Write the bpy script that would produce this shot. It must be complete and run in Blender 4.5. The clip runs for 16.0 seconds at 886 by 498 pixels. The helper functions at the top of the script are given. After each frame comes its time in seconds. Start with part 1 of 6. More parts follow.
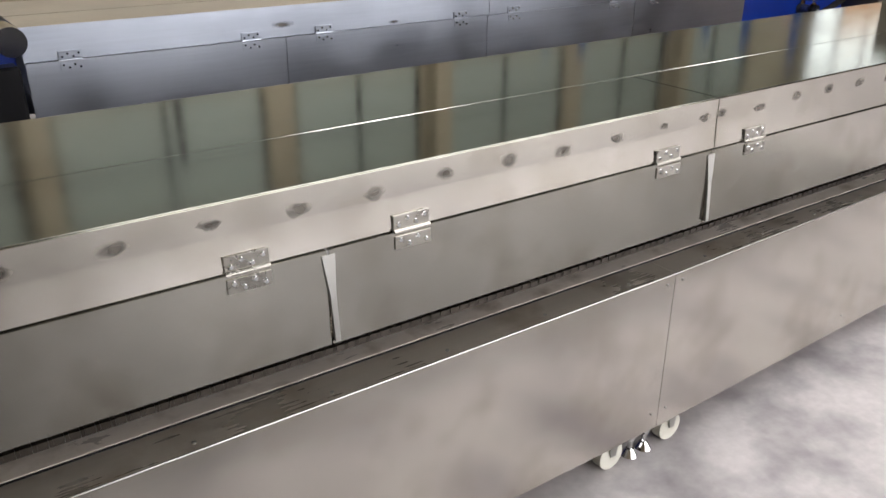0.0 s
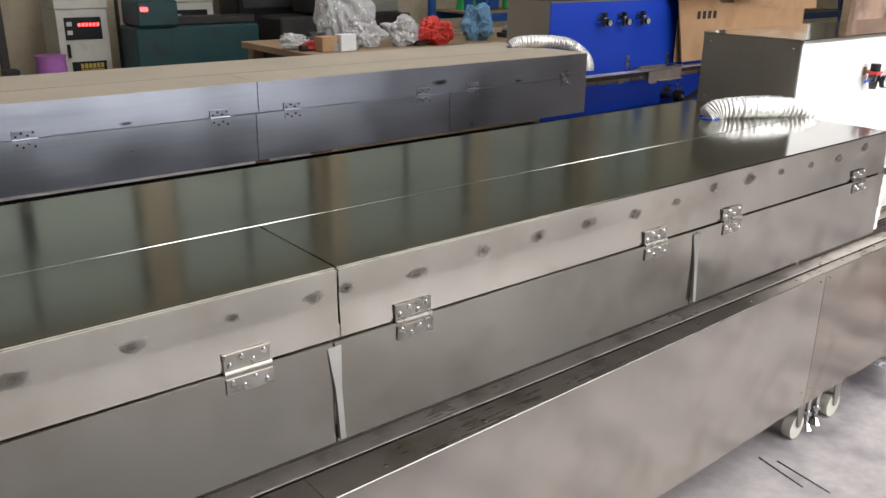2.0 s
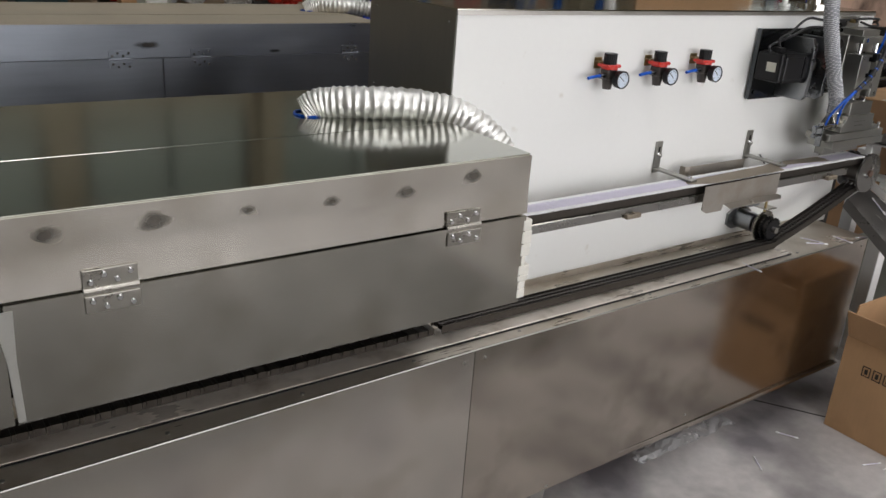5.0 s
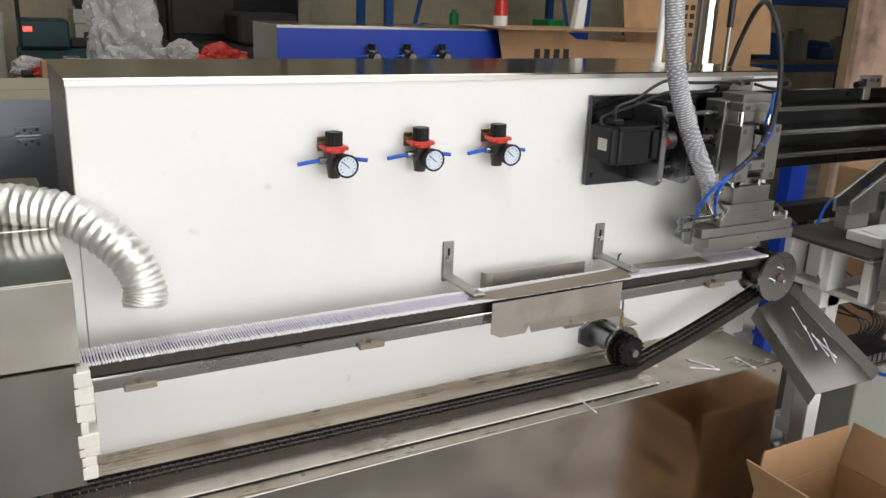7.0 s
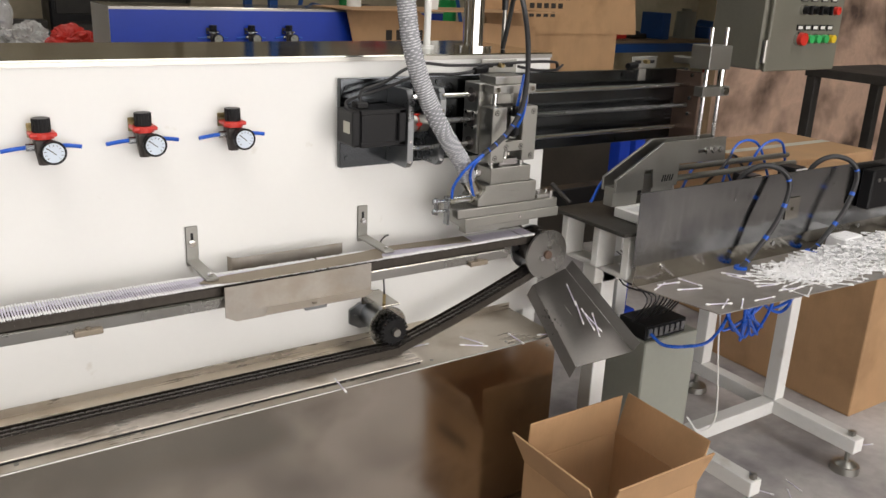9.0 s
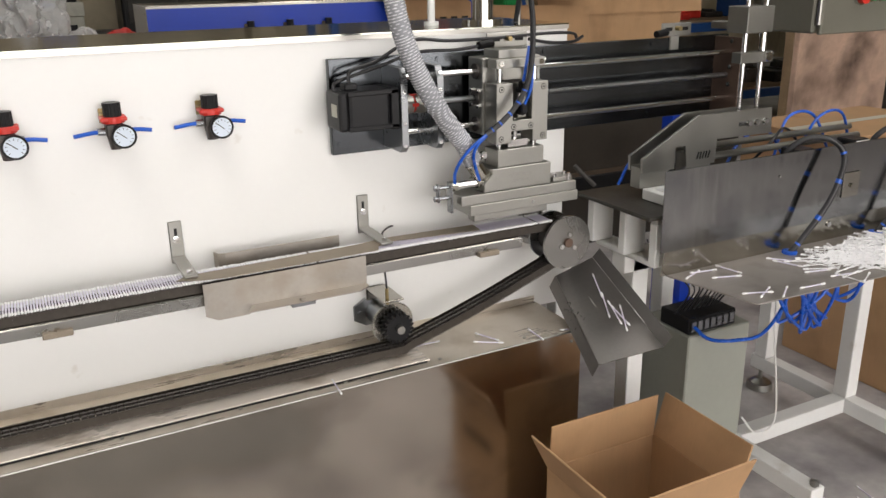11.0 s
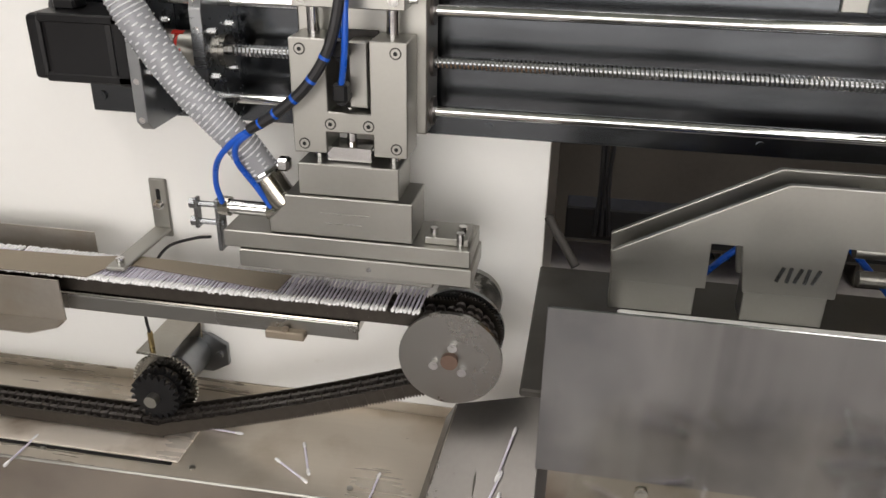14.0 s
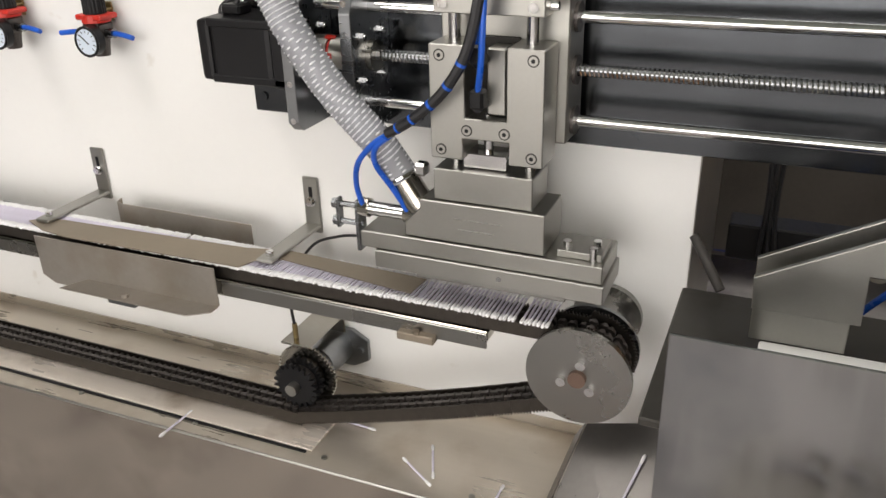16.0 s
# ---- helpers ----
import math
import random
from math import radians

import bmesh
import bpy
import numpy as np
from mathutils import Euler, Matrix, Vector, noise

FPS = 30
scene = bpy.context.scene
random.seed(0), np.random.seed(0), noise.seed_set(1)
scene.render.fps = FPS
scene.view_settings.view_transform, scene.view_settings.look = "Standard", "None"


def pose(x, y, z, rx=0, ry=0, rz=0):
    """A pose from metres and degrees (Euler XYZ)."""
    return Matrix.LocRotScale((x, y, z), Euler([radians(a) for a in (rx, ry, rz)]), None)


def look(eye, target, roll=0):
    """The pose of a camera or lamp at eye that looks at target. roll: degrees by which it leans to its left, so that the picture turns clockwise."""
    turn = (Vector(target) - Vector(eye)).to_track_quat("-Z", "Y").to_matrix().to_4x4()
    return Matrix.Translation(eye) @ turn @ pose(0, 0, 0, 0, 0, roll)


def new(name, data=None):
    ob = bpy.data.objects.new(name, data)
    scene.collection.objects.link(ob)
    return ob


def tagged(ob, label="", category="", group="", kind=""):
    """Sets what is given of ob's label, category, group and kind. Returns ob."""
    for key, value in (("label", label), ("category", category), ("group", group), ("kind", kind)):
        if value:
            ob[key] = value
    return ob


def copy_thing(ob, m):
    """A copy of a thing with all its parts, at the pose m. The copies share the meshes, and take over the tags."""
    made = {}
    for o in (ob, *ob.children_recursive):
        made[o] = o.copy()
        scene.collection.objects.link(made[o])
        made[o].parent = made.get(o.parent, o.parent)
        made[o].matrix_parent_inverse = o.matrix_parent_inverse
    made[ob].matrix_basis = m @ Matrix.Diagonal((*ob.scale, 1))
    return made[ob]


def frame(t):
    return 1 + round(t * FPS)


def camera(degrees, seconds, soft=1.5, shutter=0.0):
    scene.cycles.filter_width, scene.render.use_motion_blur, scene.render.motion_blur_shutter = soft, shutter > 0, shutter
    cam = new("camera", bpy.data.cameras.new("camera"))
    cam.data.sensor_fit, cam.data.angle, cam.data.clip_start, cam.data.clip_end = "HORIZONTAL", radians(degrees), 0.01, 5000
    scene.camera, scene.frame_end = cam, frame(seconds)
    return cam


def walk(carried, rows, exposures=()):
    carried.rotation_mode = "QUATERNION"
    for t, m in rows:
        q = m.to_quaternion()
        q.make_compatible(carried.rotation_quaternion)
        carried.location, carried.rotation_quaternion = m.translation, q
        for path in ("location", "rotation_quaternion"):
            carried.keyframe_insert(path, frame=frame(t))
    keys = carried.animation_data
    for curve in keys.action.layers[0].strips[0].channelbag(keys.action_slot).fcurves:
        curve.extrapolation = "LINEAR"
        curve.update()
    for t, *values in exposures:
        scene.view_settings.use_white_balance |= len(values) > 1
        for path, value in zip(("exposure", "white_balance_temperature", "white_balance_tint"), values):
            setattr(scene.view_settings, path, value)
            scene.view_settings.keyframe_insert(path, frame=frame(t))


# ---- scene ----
cam = camera(56.1, 16.0)
PATH = [
    (0, (-3.574, -1.529, 1.575), (-2.526, -0.035, 0.757), 0.3),
    (0.5, (-3.366, -1.495, 1.57), (-2.237, -0.028, 0.813), 1.2),
    (1, (-3.105, -1.517, 1.583), (-1.984, -0.018, 0.878), 1.6),
    (1.5, (-2.842, -1.455, 1.567), (-1.715, 0.054, 0.894), 1.2),
    (2, (-2.596, -1.41, 1.581), (-1.415, 0.061, 0.916), 0.7),
    (2.5, (-2.35, -1.451, 1.55), (-1.153, -0.011, 0.848), 0.3),
    (3, (-2.07, -1.564, 1.559), (-0.857, -0.147, 0.84), 1.1),
    (3.2, (-1.99, -1.581, 1.546), (-0.763, -0.174, 0.828), 1.6),
    (5.3, (-0.943, -1.493, 1.504), (0.157, 0.015, 0.786), 4.3),
    (5.5, (-0.845, -1.491, 1.511), (0.263, 0.017, 0.806), 4.4),
    (6, (-0.646, -1.487, 1.492), (0.477, 0.04, 0.855), 3.1),
    (6.5, (-0.344, -1.517, 1.511), (0.636, 0.12, 0.909), 2.7),
    (7, (-0.12, -1.498, 1.496), (0.813, 0.171, 0.91), 2.3),
    (7.5, (0.077, -1.462, 1.515), (1.035, 0.197, 0.939), 2.5),
    (8, (0.2, -1.524, 1.515), (1.125, 0.147, 0.922), 2.7),
    (8.5, (0.282, -1.65, 1.521), (1.201, 0.007, 0.881), 2.4),
    (9, (0.238, -1.729, 1.523), (1.288, -0.146, 0.898), 2.5),
    (9.2, (0.219, -1.744, 1.514), (1.312, -0.187, 0.895), 2.4),
    (11.5, (0.61, -1.681, 1.467), (1.412, 0.031, 0.815), -1.1),
    (12, (0.823, -1.474, 1.48), (1.567, 0.233, 0.75), 0.3),
    (12.5, (1.24, -1.325, 1.431), (1.693, 0.499, 0.748), 0.3),
    (13, (1.511, -1.206, 1.441), (1.493, 0.615, 0.614), 0.9),
    (13.5, (1.692, -1.109, 1.43), (1.558, 0.684, 0.555), 1.2),
    (14, (1.742, -1.028, 1.42), (1.43, 0.745, 0.55), 0.9),
    (14.5, (1.791, -0.995, 1.427), (1.219, 0.699, 0.53), 0.8),
    (15, (1.793, -0.986, 1.422), (1.116, 0.671, 0.53), -0.4),
    (15.5, (1.791, -0.989, 1.42), (1.092, 0.669, 0.547), -0.9),
    (16, (1.791, -0.994, 1.421), (1.068, 0.659, 0.557), -1.5),
]
EXPOSURES = [(0.0, 0.73, 6350, 16), (0.6, 0.70, 6350, 16), (1.5, 0.45, 6350, 16), (2.0, 0.45, 6350, 16), (2.5, 0.25, 6350, 16), (3.2, -0.10, 6350, 16), (5.3, -0.60, 6400, 13), (6.2, -0.40, 6400, 13), (7.0, -0.28, 6500, 12), (9.0, -0.28, 6800, 14), (11.5, -0.25, 6750, 14), (13.0, -0.33, 6800, 14), (14.0, -0.35, 6850, 14), (16.0, -0.24, 6850, 14)]
walk(cam, [(t, look(e, g, r)) for t, e, g, r in PATH], EXPOSURES)

# ---- world and lights ----
world = bpy.data.worlds.new("world")
scene.world = world
world.use_nodes = True
wn = world.node_tree.nodes
sky = wn.new("ShaderNodeTexSky")
sky.sky_type, sky.sun_disc = "NISHITA", False
sky.sun_elevation, sky.sun_rotation = radians(45), radians(200)
world.node_tree.links.new(sky.outputs[0], wn["Background"].inputs[0])
wn["Background"].inputs[1].default_value = 0.1


def area(name, m, sx, sy, power, color=(1, 1, 1)):
    d = bpy.data.lights.new(name, "AREA")
    d.shape, d.size, d.size_y, d.energy, d.color = "RECTANGLE", sx, sy, power, color
    ob = new(name, d)
    ob.matrix_world = m
    return ob


# daylight through the roof lights, the big gate and the windows
for i, x in enumerate((-0.3, 3.7)):
    area("roof_light_lamp", look((x, -2.2, 5.05), (x, -2.2, 0)), 1.2, 5.0, 84, (1.0, 0.98, 0.94))
area("gate_lamp", look((1.5, -6.2, 2.0), (1.5, 0, 1.0)), 7.4, 3.4, 214, (1.0, 0.97, 0.93))
area("rear_roof_lamp", look((0.0, 4.4, 5.05), (0.0, 4.4, 0)), 6.0, 1.0, 22, (1.0, 0.97, 0.9))


# ---- materials ----
def mat(name, base, rough=0.5, metal=0.0, scale=8.0, vary=0.12, fine=120.0, bump=0.05, streak=None, rvary=0.1, dirt_or_reflex=None, dirt_or_reflex_scale=3.0, dirt_or_reflex_at=(0.55, 0.75), grain=0.4, **extra):
    """Principled paint with two scales of variation in colour, gloss and relief; streak stretches the fine grain."""
    m = bpy.data.materials.new(name)
    m.use_nodes = True
    nt = m.node_tree
    n, l = nt.nodes, nt.links
    p = n["Principled BSDF"]
    tc = n.new("ShaderNodeTexCoord")
    mp = n.new("ShaderNodeMapping")
    l.new(tc.outputs["Object"], mp.inputs[0])
    mp.inputs["Scale"].default_value = streak or (1, 1, 1)
    big = n.new("ShaderNodeTexNoise")
    big.inputs["Scale"].default_value, big.inputs["Detail"].default_value = scale, 5
    l.new(tc.outputs["Object"], big.inputs[0])
    small = n.new("ShaderNodeTexNoise")
    small.inputs["Scale"].default_value, small.inputs["Detail"].default_value = fine, 4
    l.new(mp.outputs[0], small.inputs[0])
    add = n.new("ShaderNodeMath")
    add.operation = "MULTIPLY_ADD"
    add.inputs[1].default_value = grain
    l.new(small.outputs[0], add.inputs[0])
    l.new(big.outputs[0], add.inputs[2])
    ramp = n.new("ShaderNodeMapRange")
    ramp.inputs[1].default_value, ramp.inputs[2].default_value = 0.25 + 0.5 * grain, 0.75 + 0.5 * grain
    l.new(add.outputs[0], ramp.inputs[0])
    mix = n.new("ShaderNodeMix")
    mix.data_type = "RGBA"
    mix.inputs["A"].default_value = (*[c * (1 - vary) for c in base], 1)
    mix.inputs["B"].default_value = (*[min(1, c * (1 + vary)) for c in base], 1)
    l.new(ramp.outputs[0], mix.inputs[0])
    col = mix.outputs["Result"]
    if dirt_or_reflex:
        spot = n.new("ShaderNodeTexNoise")
        spot.inputs["Scale"].default_value, spot.inputs["Detail"].default_value = dirt_or_reflex_scale, 6
        l.new(tc.outputs["Object"], spot.inputs[0])
        mr = n.new("ShaderNodeMapRange")
        mr.inputs[1].default_value, mr.inputs[2].default_value = dirt_or_reflex_at
        l.new(spot.outputs[0], mr.inputs[0])
        mix2 = n.new("ShaderNodeMix")
        mix2.data_type = "RGBA"
        mix2.inputs["B"].default_value = (*dirt_or_reflex, 1)
        l.new(mr.outputs[0], mix2.inputs[0])
        l.new(col, mix2.inputs["A"])
        col = mix2.outputs["Result"]
    l.new(col, p.inputs["Base Color"])
    rr = n.new("ShaderNodeMapRange")
    rr.inputs[1].default_value, rr.inputs[2].default_value = 0.25 + 0.5 * grain, 0.75 + 0.5 * grain
    rr.inputs[3].default_value, rr.inputs[4].default_value = max(0.02, rough - rvary), min(1, rough + rvary)
    l.new(add.outputs[0], rr.inputs[0])
    l.new(rr.outputs[0], p.inputs["Roughness"])
    p.inputs["Metallic"].default_value = metal
    if bump:
        b = n.new("ShaderNodeBump")
        b.inputs["Strength"].default_value, b.inputs["Distance"].default_value = bump, 0.002
        l.new(add.outputs[0], b.inputs["Height"])
        l.new(b.outputs[0], p.inputs["Normal"])
    for k, v in extra.items():
        p.inputs[k.replace("_", " ")].default_value = v
    return m


def glow(name, color, strength):
    m = bpy.data.materials.new(name)
    m.use_nodes = True
    p = m.node_tree.nodes["Principled BSDF"]
    p.inputs["Base Color"].default_value = (*color, 1)
    p.inputs["Emission Color"].default_value = (*color, 1)
    p.inputs["Emission Strength"].default_value = strength
    return m


STEEL = mat("brushed_steel", (0.47, 0.45, 0.405), 0.17, 1, 3.4, 0.10, 70, 0.004, (0.08, 1, 1), 0.09, dirt_or_reflex=(0.31, 0.285, 0.24), dirt_or_reflex_scale=7.0, dirt_or_reflex_at=(0.46, 0.78), grain=0.12)
STEEL_TOP = mat("polished_steel", (0.42, 0.43, 0.39), 0.12, 1, 1.5, 0.08, 60, 0.01, (0.06, 1, 1), 0.05, dirt_or_reflex=(0.35, 0.35, 0.31), dirt_or_reflex_scale=4, dirt_or_reflex_at=(0.5, 0.8))
# Same steel as in front; its bluish surroundings are put into the base colour.
STEEL_REAR = mat("blue_reflex_steel", (0.38, 0.41, 0.46), 0.36, 1, 3, 0.12, 80, 0.02, (0.06, 1, 1), 0.10)
STEEL_TRAY = mat("tray_steel", (0.55, 0.50, 0.43), 0.30, 0.65, 5, 0.07, 140, 0.01, (0.05, 1, 1), 0.08, dirt_or_reflex=(0.33, 0.265, 0.19), dirt_or_reflex_scale=7, dirt_or_reflex_at=(0.5, 0.78))
# The bluish dark patches are reflections in the sheet, put into its colour.
STEEL_BACK = mat("blue_reflex_sheet_steel", (0.35, 0.352, 0.355), 0.16, 1, 3, 0.16, 70, 0.012, (1, 1, 0.06), 0.12, dirt_or_reflex=(0.22, 0.225, 0.24), dirt_or_reflex_scale=8, dirt_or_reflex_at=(0.46, 0.72), grain=0.45)
SATIN = mat("satin_guide_steel", (0.40, 0.37, 0.33), 0.36, 0.8, 9, 0.1, 120, 0.0, None, 0.08, dirt_or_reflex=(0.34, 0.29, 0.23), dirt_or_reflex_scale=14, dirt_or_reflex_at=(0.5, 0.8))
TURNED = mat("turned_steel", (0.33, 0.325, 0.31), 0.28, 1, 9, 0.05, 200, 0.0, None, 0.03, grain=0.1)
# Darker and browner: the reflected carton and dark things are put into this colour.
APRON_REFLEX = mat("brown_reflex_apron_steel", (0.50, 0.455, 0.40), 0.17, 1, 3.0, 0.12, 90, 0.0, (0.08, 1, 1), 0.06, dirt_or_reflex=(0.24, 0.21, 0.18), dirt_or_reflex_scale=6.0, dirt_or_reflex_at=(0.50, 0.80), grain=0.05)
RAIL_WORN = mat("worn_pale_strip_steel", (0.74, 0.675, 0.60), 0.32, 0.35, 6, 0.10, 90, 0.01, (0.2, 1, 1), 0.1, dirt_or_reflex=(0.36, 0.29, 0.22), dirt_or_reflex_scale=11, dirt_or_reflex_at=(0.52, 0.78))
TAN_STEEL = mat("dull_tan_strip_steel", (0.30, 0.255, 0.20), 0.55, 0.8, 9, 0.12, 120, 0.02, None, 0.08)
TRAY_BED = mat("scratched_tray_bed", (0.34, 0.315, 0.29), 0.40, 0.55, 6, 0.14, 120, 0.0, (0.08, 1, 1), 0.08, dirt_or_reflex=(0.20, 0.18, 0.16), dirt_or_reflex_scale=9, dirt_or_reflex_at=(0.5, 0.78))
CHUTE = mat("scuffed_chute_steel", (0.17, 0.16, 0.15), 0.34, 0.75, 6, 0.12, 120, 0.02, None, 0.1)
SLIDE_PLATE = mat("dark_slide_plate", (0.095, 0.102, 0.11), 0.20, 1, 3, 0.2, 90, 0.01, (0.05, 1, 1), 0.08)
DARK_BASE = mat("dark_brown_base", (0.055, 0.048, 0.04), 0.4, 0.3, 4, 0.2, 60, 0.02)
DUSTY = mat("dusty_top", (0.42, 0.36, 0.27), 0.75, 0, 3, 0.12, 60, 0.05)
WHITE = mat("white_panel", (0.80, 0.80, 0.78), 0.35, 0, 2.0, 0.015, 60, 0.01, None, 0.06, dirt_or_reflex=(0.55, 0.5, 0.42), dirt_or_reflex_scale=16, dirt_or_reflex_at=(0.68, 0.86))
BLUE = mat("blue_panel", (0.005, 0.045, 0.42), 0.4, 0, 3, 0.10, 60, 0.02)
CONCRETE = mat("concrete", (0.45, 0.425, 0.415), 0.65, 0, 2.8, 0.26, 30, 0.2, None, 0.15, dirt_or_reflex=(0.16, 0.145, 0.155), dirt_or_reflex_scale=2.4, dirt_or_reflex_at=(0.47, 0.68))
UNSEEN_DARK = mat("unseen_dark_floor_tone", (0.13, 0.125, 0.118), 0.6, 0, 2.5, 0.25, 40, 0.1, None, 0.12, dirt_or_reflex=(0.30, 0.285, 0.27), dirt_or_reflex_scale=3.5, dirt_or_reflex_at=(0.55, 0.75))
# Same apron sheet, paler: the bright floor it mirrors is put into the colour.
APRON_LIT = mat("lit_brushed_apron_steel", (0.58, 0.545, 0.50), 0.21, 1, 3.0, 0.08, 80, 0.003, (0.08, 1, 1), 0.07, dirt_or_reflex=(0.43, 0.39, 0.335), dirt_or_reflex_scale=6, dirt_or_reflex_at=(0.48, 0.8), grain=0.1)
CAB_SIDE = mat("cabinet_side_steel", (0.46, 0.445, 0.41), 0.34, 0.95, 4, 0.08, 90, 0.01, (1, 1, 0.08), 0.07)
WALL = mat("stained_plaster", (0.50, 0.43, 0.31), 0.9, 0, 0.9, 0.18, 12, 0.1, None, 0.05, dirt_or_reflex=(0.24, 0.18, 0.11), dirt_or_reflex_scale=1.3, dirt_or_reflex_at=(0.5, 0.8))
CEIL = mat("roof_sheet", (0.36, 0.40, 0.36), 0.8, 0, 1.2, 0.1, 30, 0.05)
CARD = mat("cardboard", (0.43, 0.26, 0.135), 0.85, 0, 6, 0.10, 160, 0.06, (1, 1, 0.1), dirt_or_reflex=(0.30, 0.175, 0.09), dirt_or_reflex_scale=5, dirt_or_reflex_at=(0.52, 0.8))
ALU = mat("machined_aluminium", (0.35, 0.345, 0.32), 0.38, 1, 9, 0.06, 220, 0.02, None, 0.08)
STEEL_DARK = mat("dark_ground_steel", (0.27, 0.28, 0.29), 0.28, 1, 5, 0.12, 120, 0.02, (0.05, 1, 1), 0.08)
CHROME = mat("chrome", (0.68, 0.68, 0.68), 0.1, 1, 6, 0.04, 60, 0.0, None, 0.04)
BLACK = mat("black_plastic", (0.008, 0.008, 0.009), 0.4, 0, 8, 0.1, 150, 0.03, Specular_IOR_Level=0.25)
IRON = mat("blackened_chain_steel", (0.10, 0.09, 0.085), 0.42, 0.8, 20, 0.25, 200, 0.05, None, 0.12)
WHITE_PAINT = mat("white_frame_paint", (0.76, 0.76, 0.74), 0.45, 0, 5, 0.04, 90, 0.03, None, 0.1, dirt_or_reflex=(0.45, 0.4, 0.33), dirt_or_reflex_scale=9, dirt_or_reflex_at=(0.62, 0.85))


# ---- mesh helpers ----
OFF = Vector((0, 0, 0))
BASE = {}


def thing(name, loc, label, category, group="", kind=""):
    ob = new(name)
    ob.empty_display_size = 0.05
    ob.location = Vector(loc) + OFF
    BASE[ob] = Vector(loc)
    return tagged(ob, label, category, group, kind)


SINGLE = {"screws": "screw", "rivets": "rivet", "weld_spots": "weld_spot", "terminals": "terminal", "switches": "switch_knob", "wires": "wire", "digits": "digit", "limit_switches": "switch", "elbow_fittings": "elbow_fitting", "scribed_marks": "scribed_mark", "cylinder_caps": "cylinder_cap", "blue_wraps": "blue_wrap", "prints": "print", "bearings": "bearing", "wrap_gaps": "wrap_gap", "rollers": "roller"}


def pieces(name, bm, material, parent, label, smooth):
    """Links each loose piece of bm as a part of its own; shells closer than 9 mm stay together."""
    left, groups = set(bm.verts), []
    while left:
        todo = [left.pop()]
        shell = [todo[0]]
        while todo:
            for e in todo.pop().link_edges:
                for v in e.verts:
                    if v in left:
                        left.remove(v)
                        todo.append(v)
                        shell.append(v)
        mid = sum((v.co for v in shell), Vector()) / len(shell)
        for g in groups:
            if (g[0] - mid).length < 0.009:
                g[1].extend(shell)
                break
        else:
            groups.append((mid, shell))
    first = None
    for mid, shell in groups:
        one = bmesh.new()
        made = {v: one.verts.new(v.co) for v in shell}
        for f in {f for v in shell for f in v.link_faces}:
            one.faces.new([made[v] for v in f.verts])
        ob = part(name, one, material, parent, label, smooth)
        first = first or ob
    bm.free()
    return first


def part(name, bm, material, parent=None, label="", smooth=False):
    """Links bm, drawn in plan coordinates, as one mesh under parent."""
    if name in SINGLE:
        return pieces(SINGLE[name], bm, material, parent, label, smooth)
    me = bpy.data.meshes.new(name)
    base = BASE[parent] if parent else Vector((0, 0, 0))
    bmesh.ops.translate(bm, verts=bm.verts, vec=-base)
    bm.to_mesh(me)
    bm.free()
    me.materials.append(material)
    if smooth:
        me.polygons.foreach_set("use_smooth", [True] * len(me.polygons))
        me.set_sharp_from_angle(angle=radians(35))
    ob = new(name, me)
    if parent:
        ob.parent = parent
        BASE[ob] = base
    else:
        ob.location = OFF
        BASE[ob] = Vector((0, 0, 0))
    return tagged(ob, label)


def whole(name, bm, material, loc, label, category, group="", kind="", smooth=False):
    """A thing of one mesh, with its origin at loc."""
    me = bpy.data.meshes.new(name)
    bmesh.ops.translate(bm, verts=bm.verts, vec=-Vector(loc))
    bm.to_mesh(me)
    bm.free()
    me.materials.append(material)
    if smooth:
        me.polygons.foreach_set("use_smooth", [True] * len(me.polygons))
        me.set_sharp_from_angle(angle=radians(35))
    ob = new(name, me)
    ob.location = Vector(loc) + OFF
    BASE[ob] = Vector(loc)
    return tagged(ob, label, category, group, kind)


def B():
    return bmesh.new()


def bx(bm, x0, x1, y0, y1, z0, z1, bev=0.0, m=None, seg=1):
    v = [bm.verts.new((x, y, z)) for x in (x0, x1) for y in (y0, y1) for z in (z0, z1)]
    fs = [bm.faces.new([v[i] for i in f]) for f in ((0, 1, 3, 2), (4, 6, 7, 5), (0, 4, 5, 1), (2, 3, 7, 6), (0, 2, 6, 4), (1, 5, 7, 3))]
    if bev:
        r = bmesh.ops.bevel(bm, geom=list({e for f in fs for e in f.edges}), offset=bev, segments=seg, affect="EDGES", profile=0.5)
        v = list({w for f in r["faces"] for w in f.verts} | {w for w in v if w.is_valid})
    if m is not None:
        bmesh.ops.transform(bm, matrix=m, verts=v)
    return bm


def rod(bm, p0, p1, r, n=16, r2=None, caps=True):
    p0, p1 = Vector(p0), Vector(p1)
    d = (p1 - p0).normalized()
    a = d.orthogonal().normalized()
    b = d.cross(a)
    r2 = r if r2 is None else r2
    rings = []
    for p, q in ((p0, r), (p1, r2)):
        rings.append([bm.verts.new(p + (a * math.cos(2 * math.pi * i / n) + b * math.sin(2 * math.pi * i / n)) * q) for i in range(n)])
    for i in range(n):
        bm.faces.new((rings[0][i], rings[0][(i + 1) % n], rings[1][(i + 1) % n], rings[1][i]))
    if caps:
        bm.faces.new(rings[0][::-1])
        bm.faces.new(rings[1])
    return bm


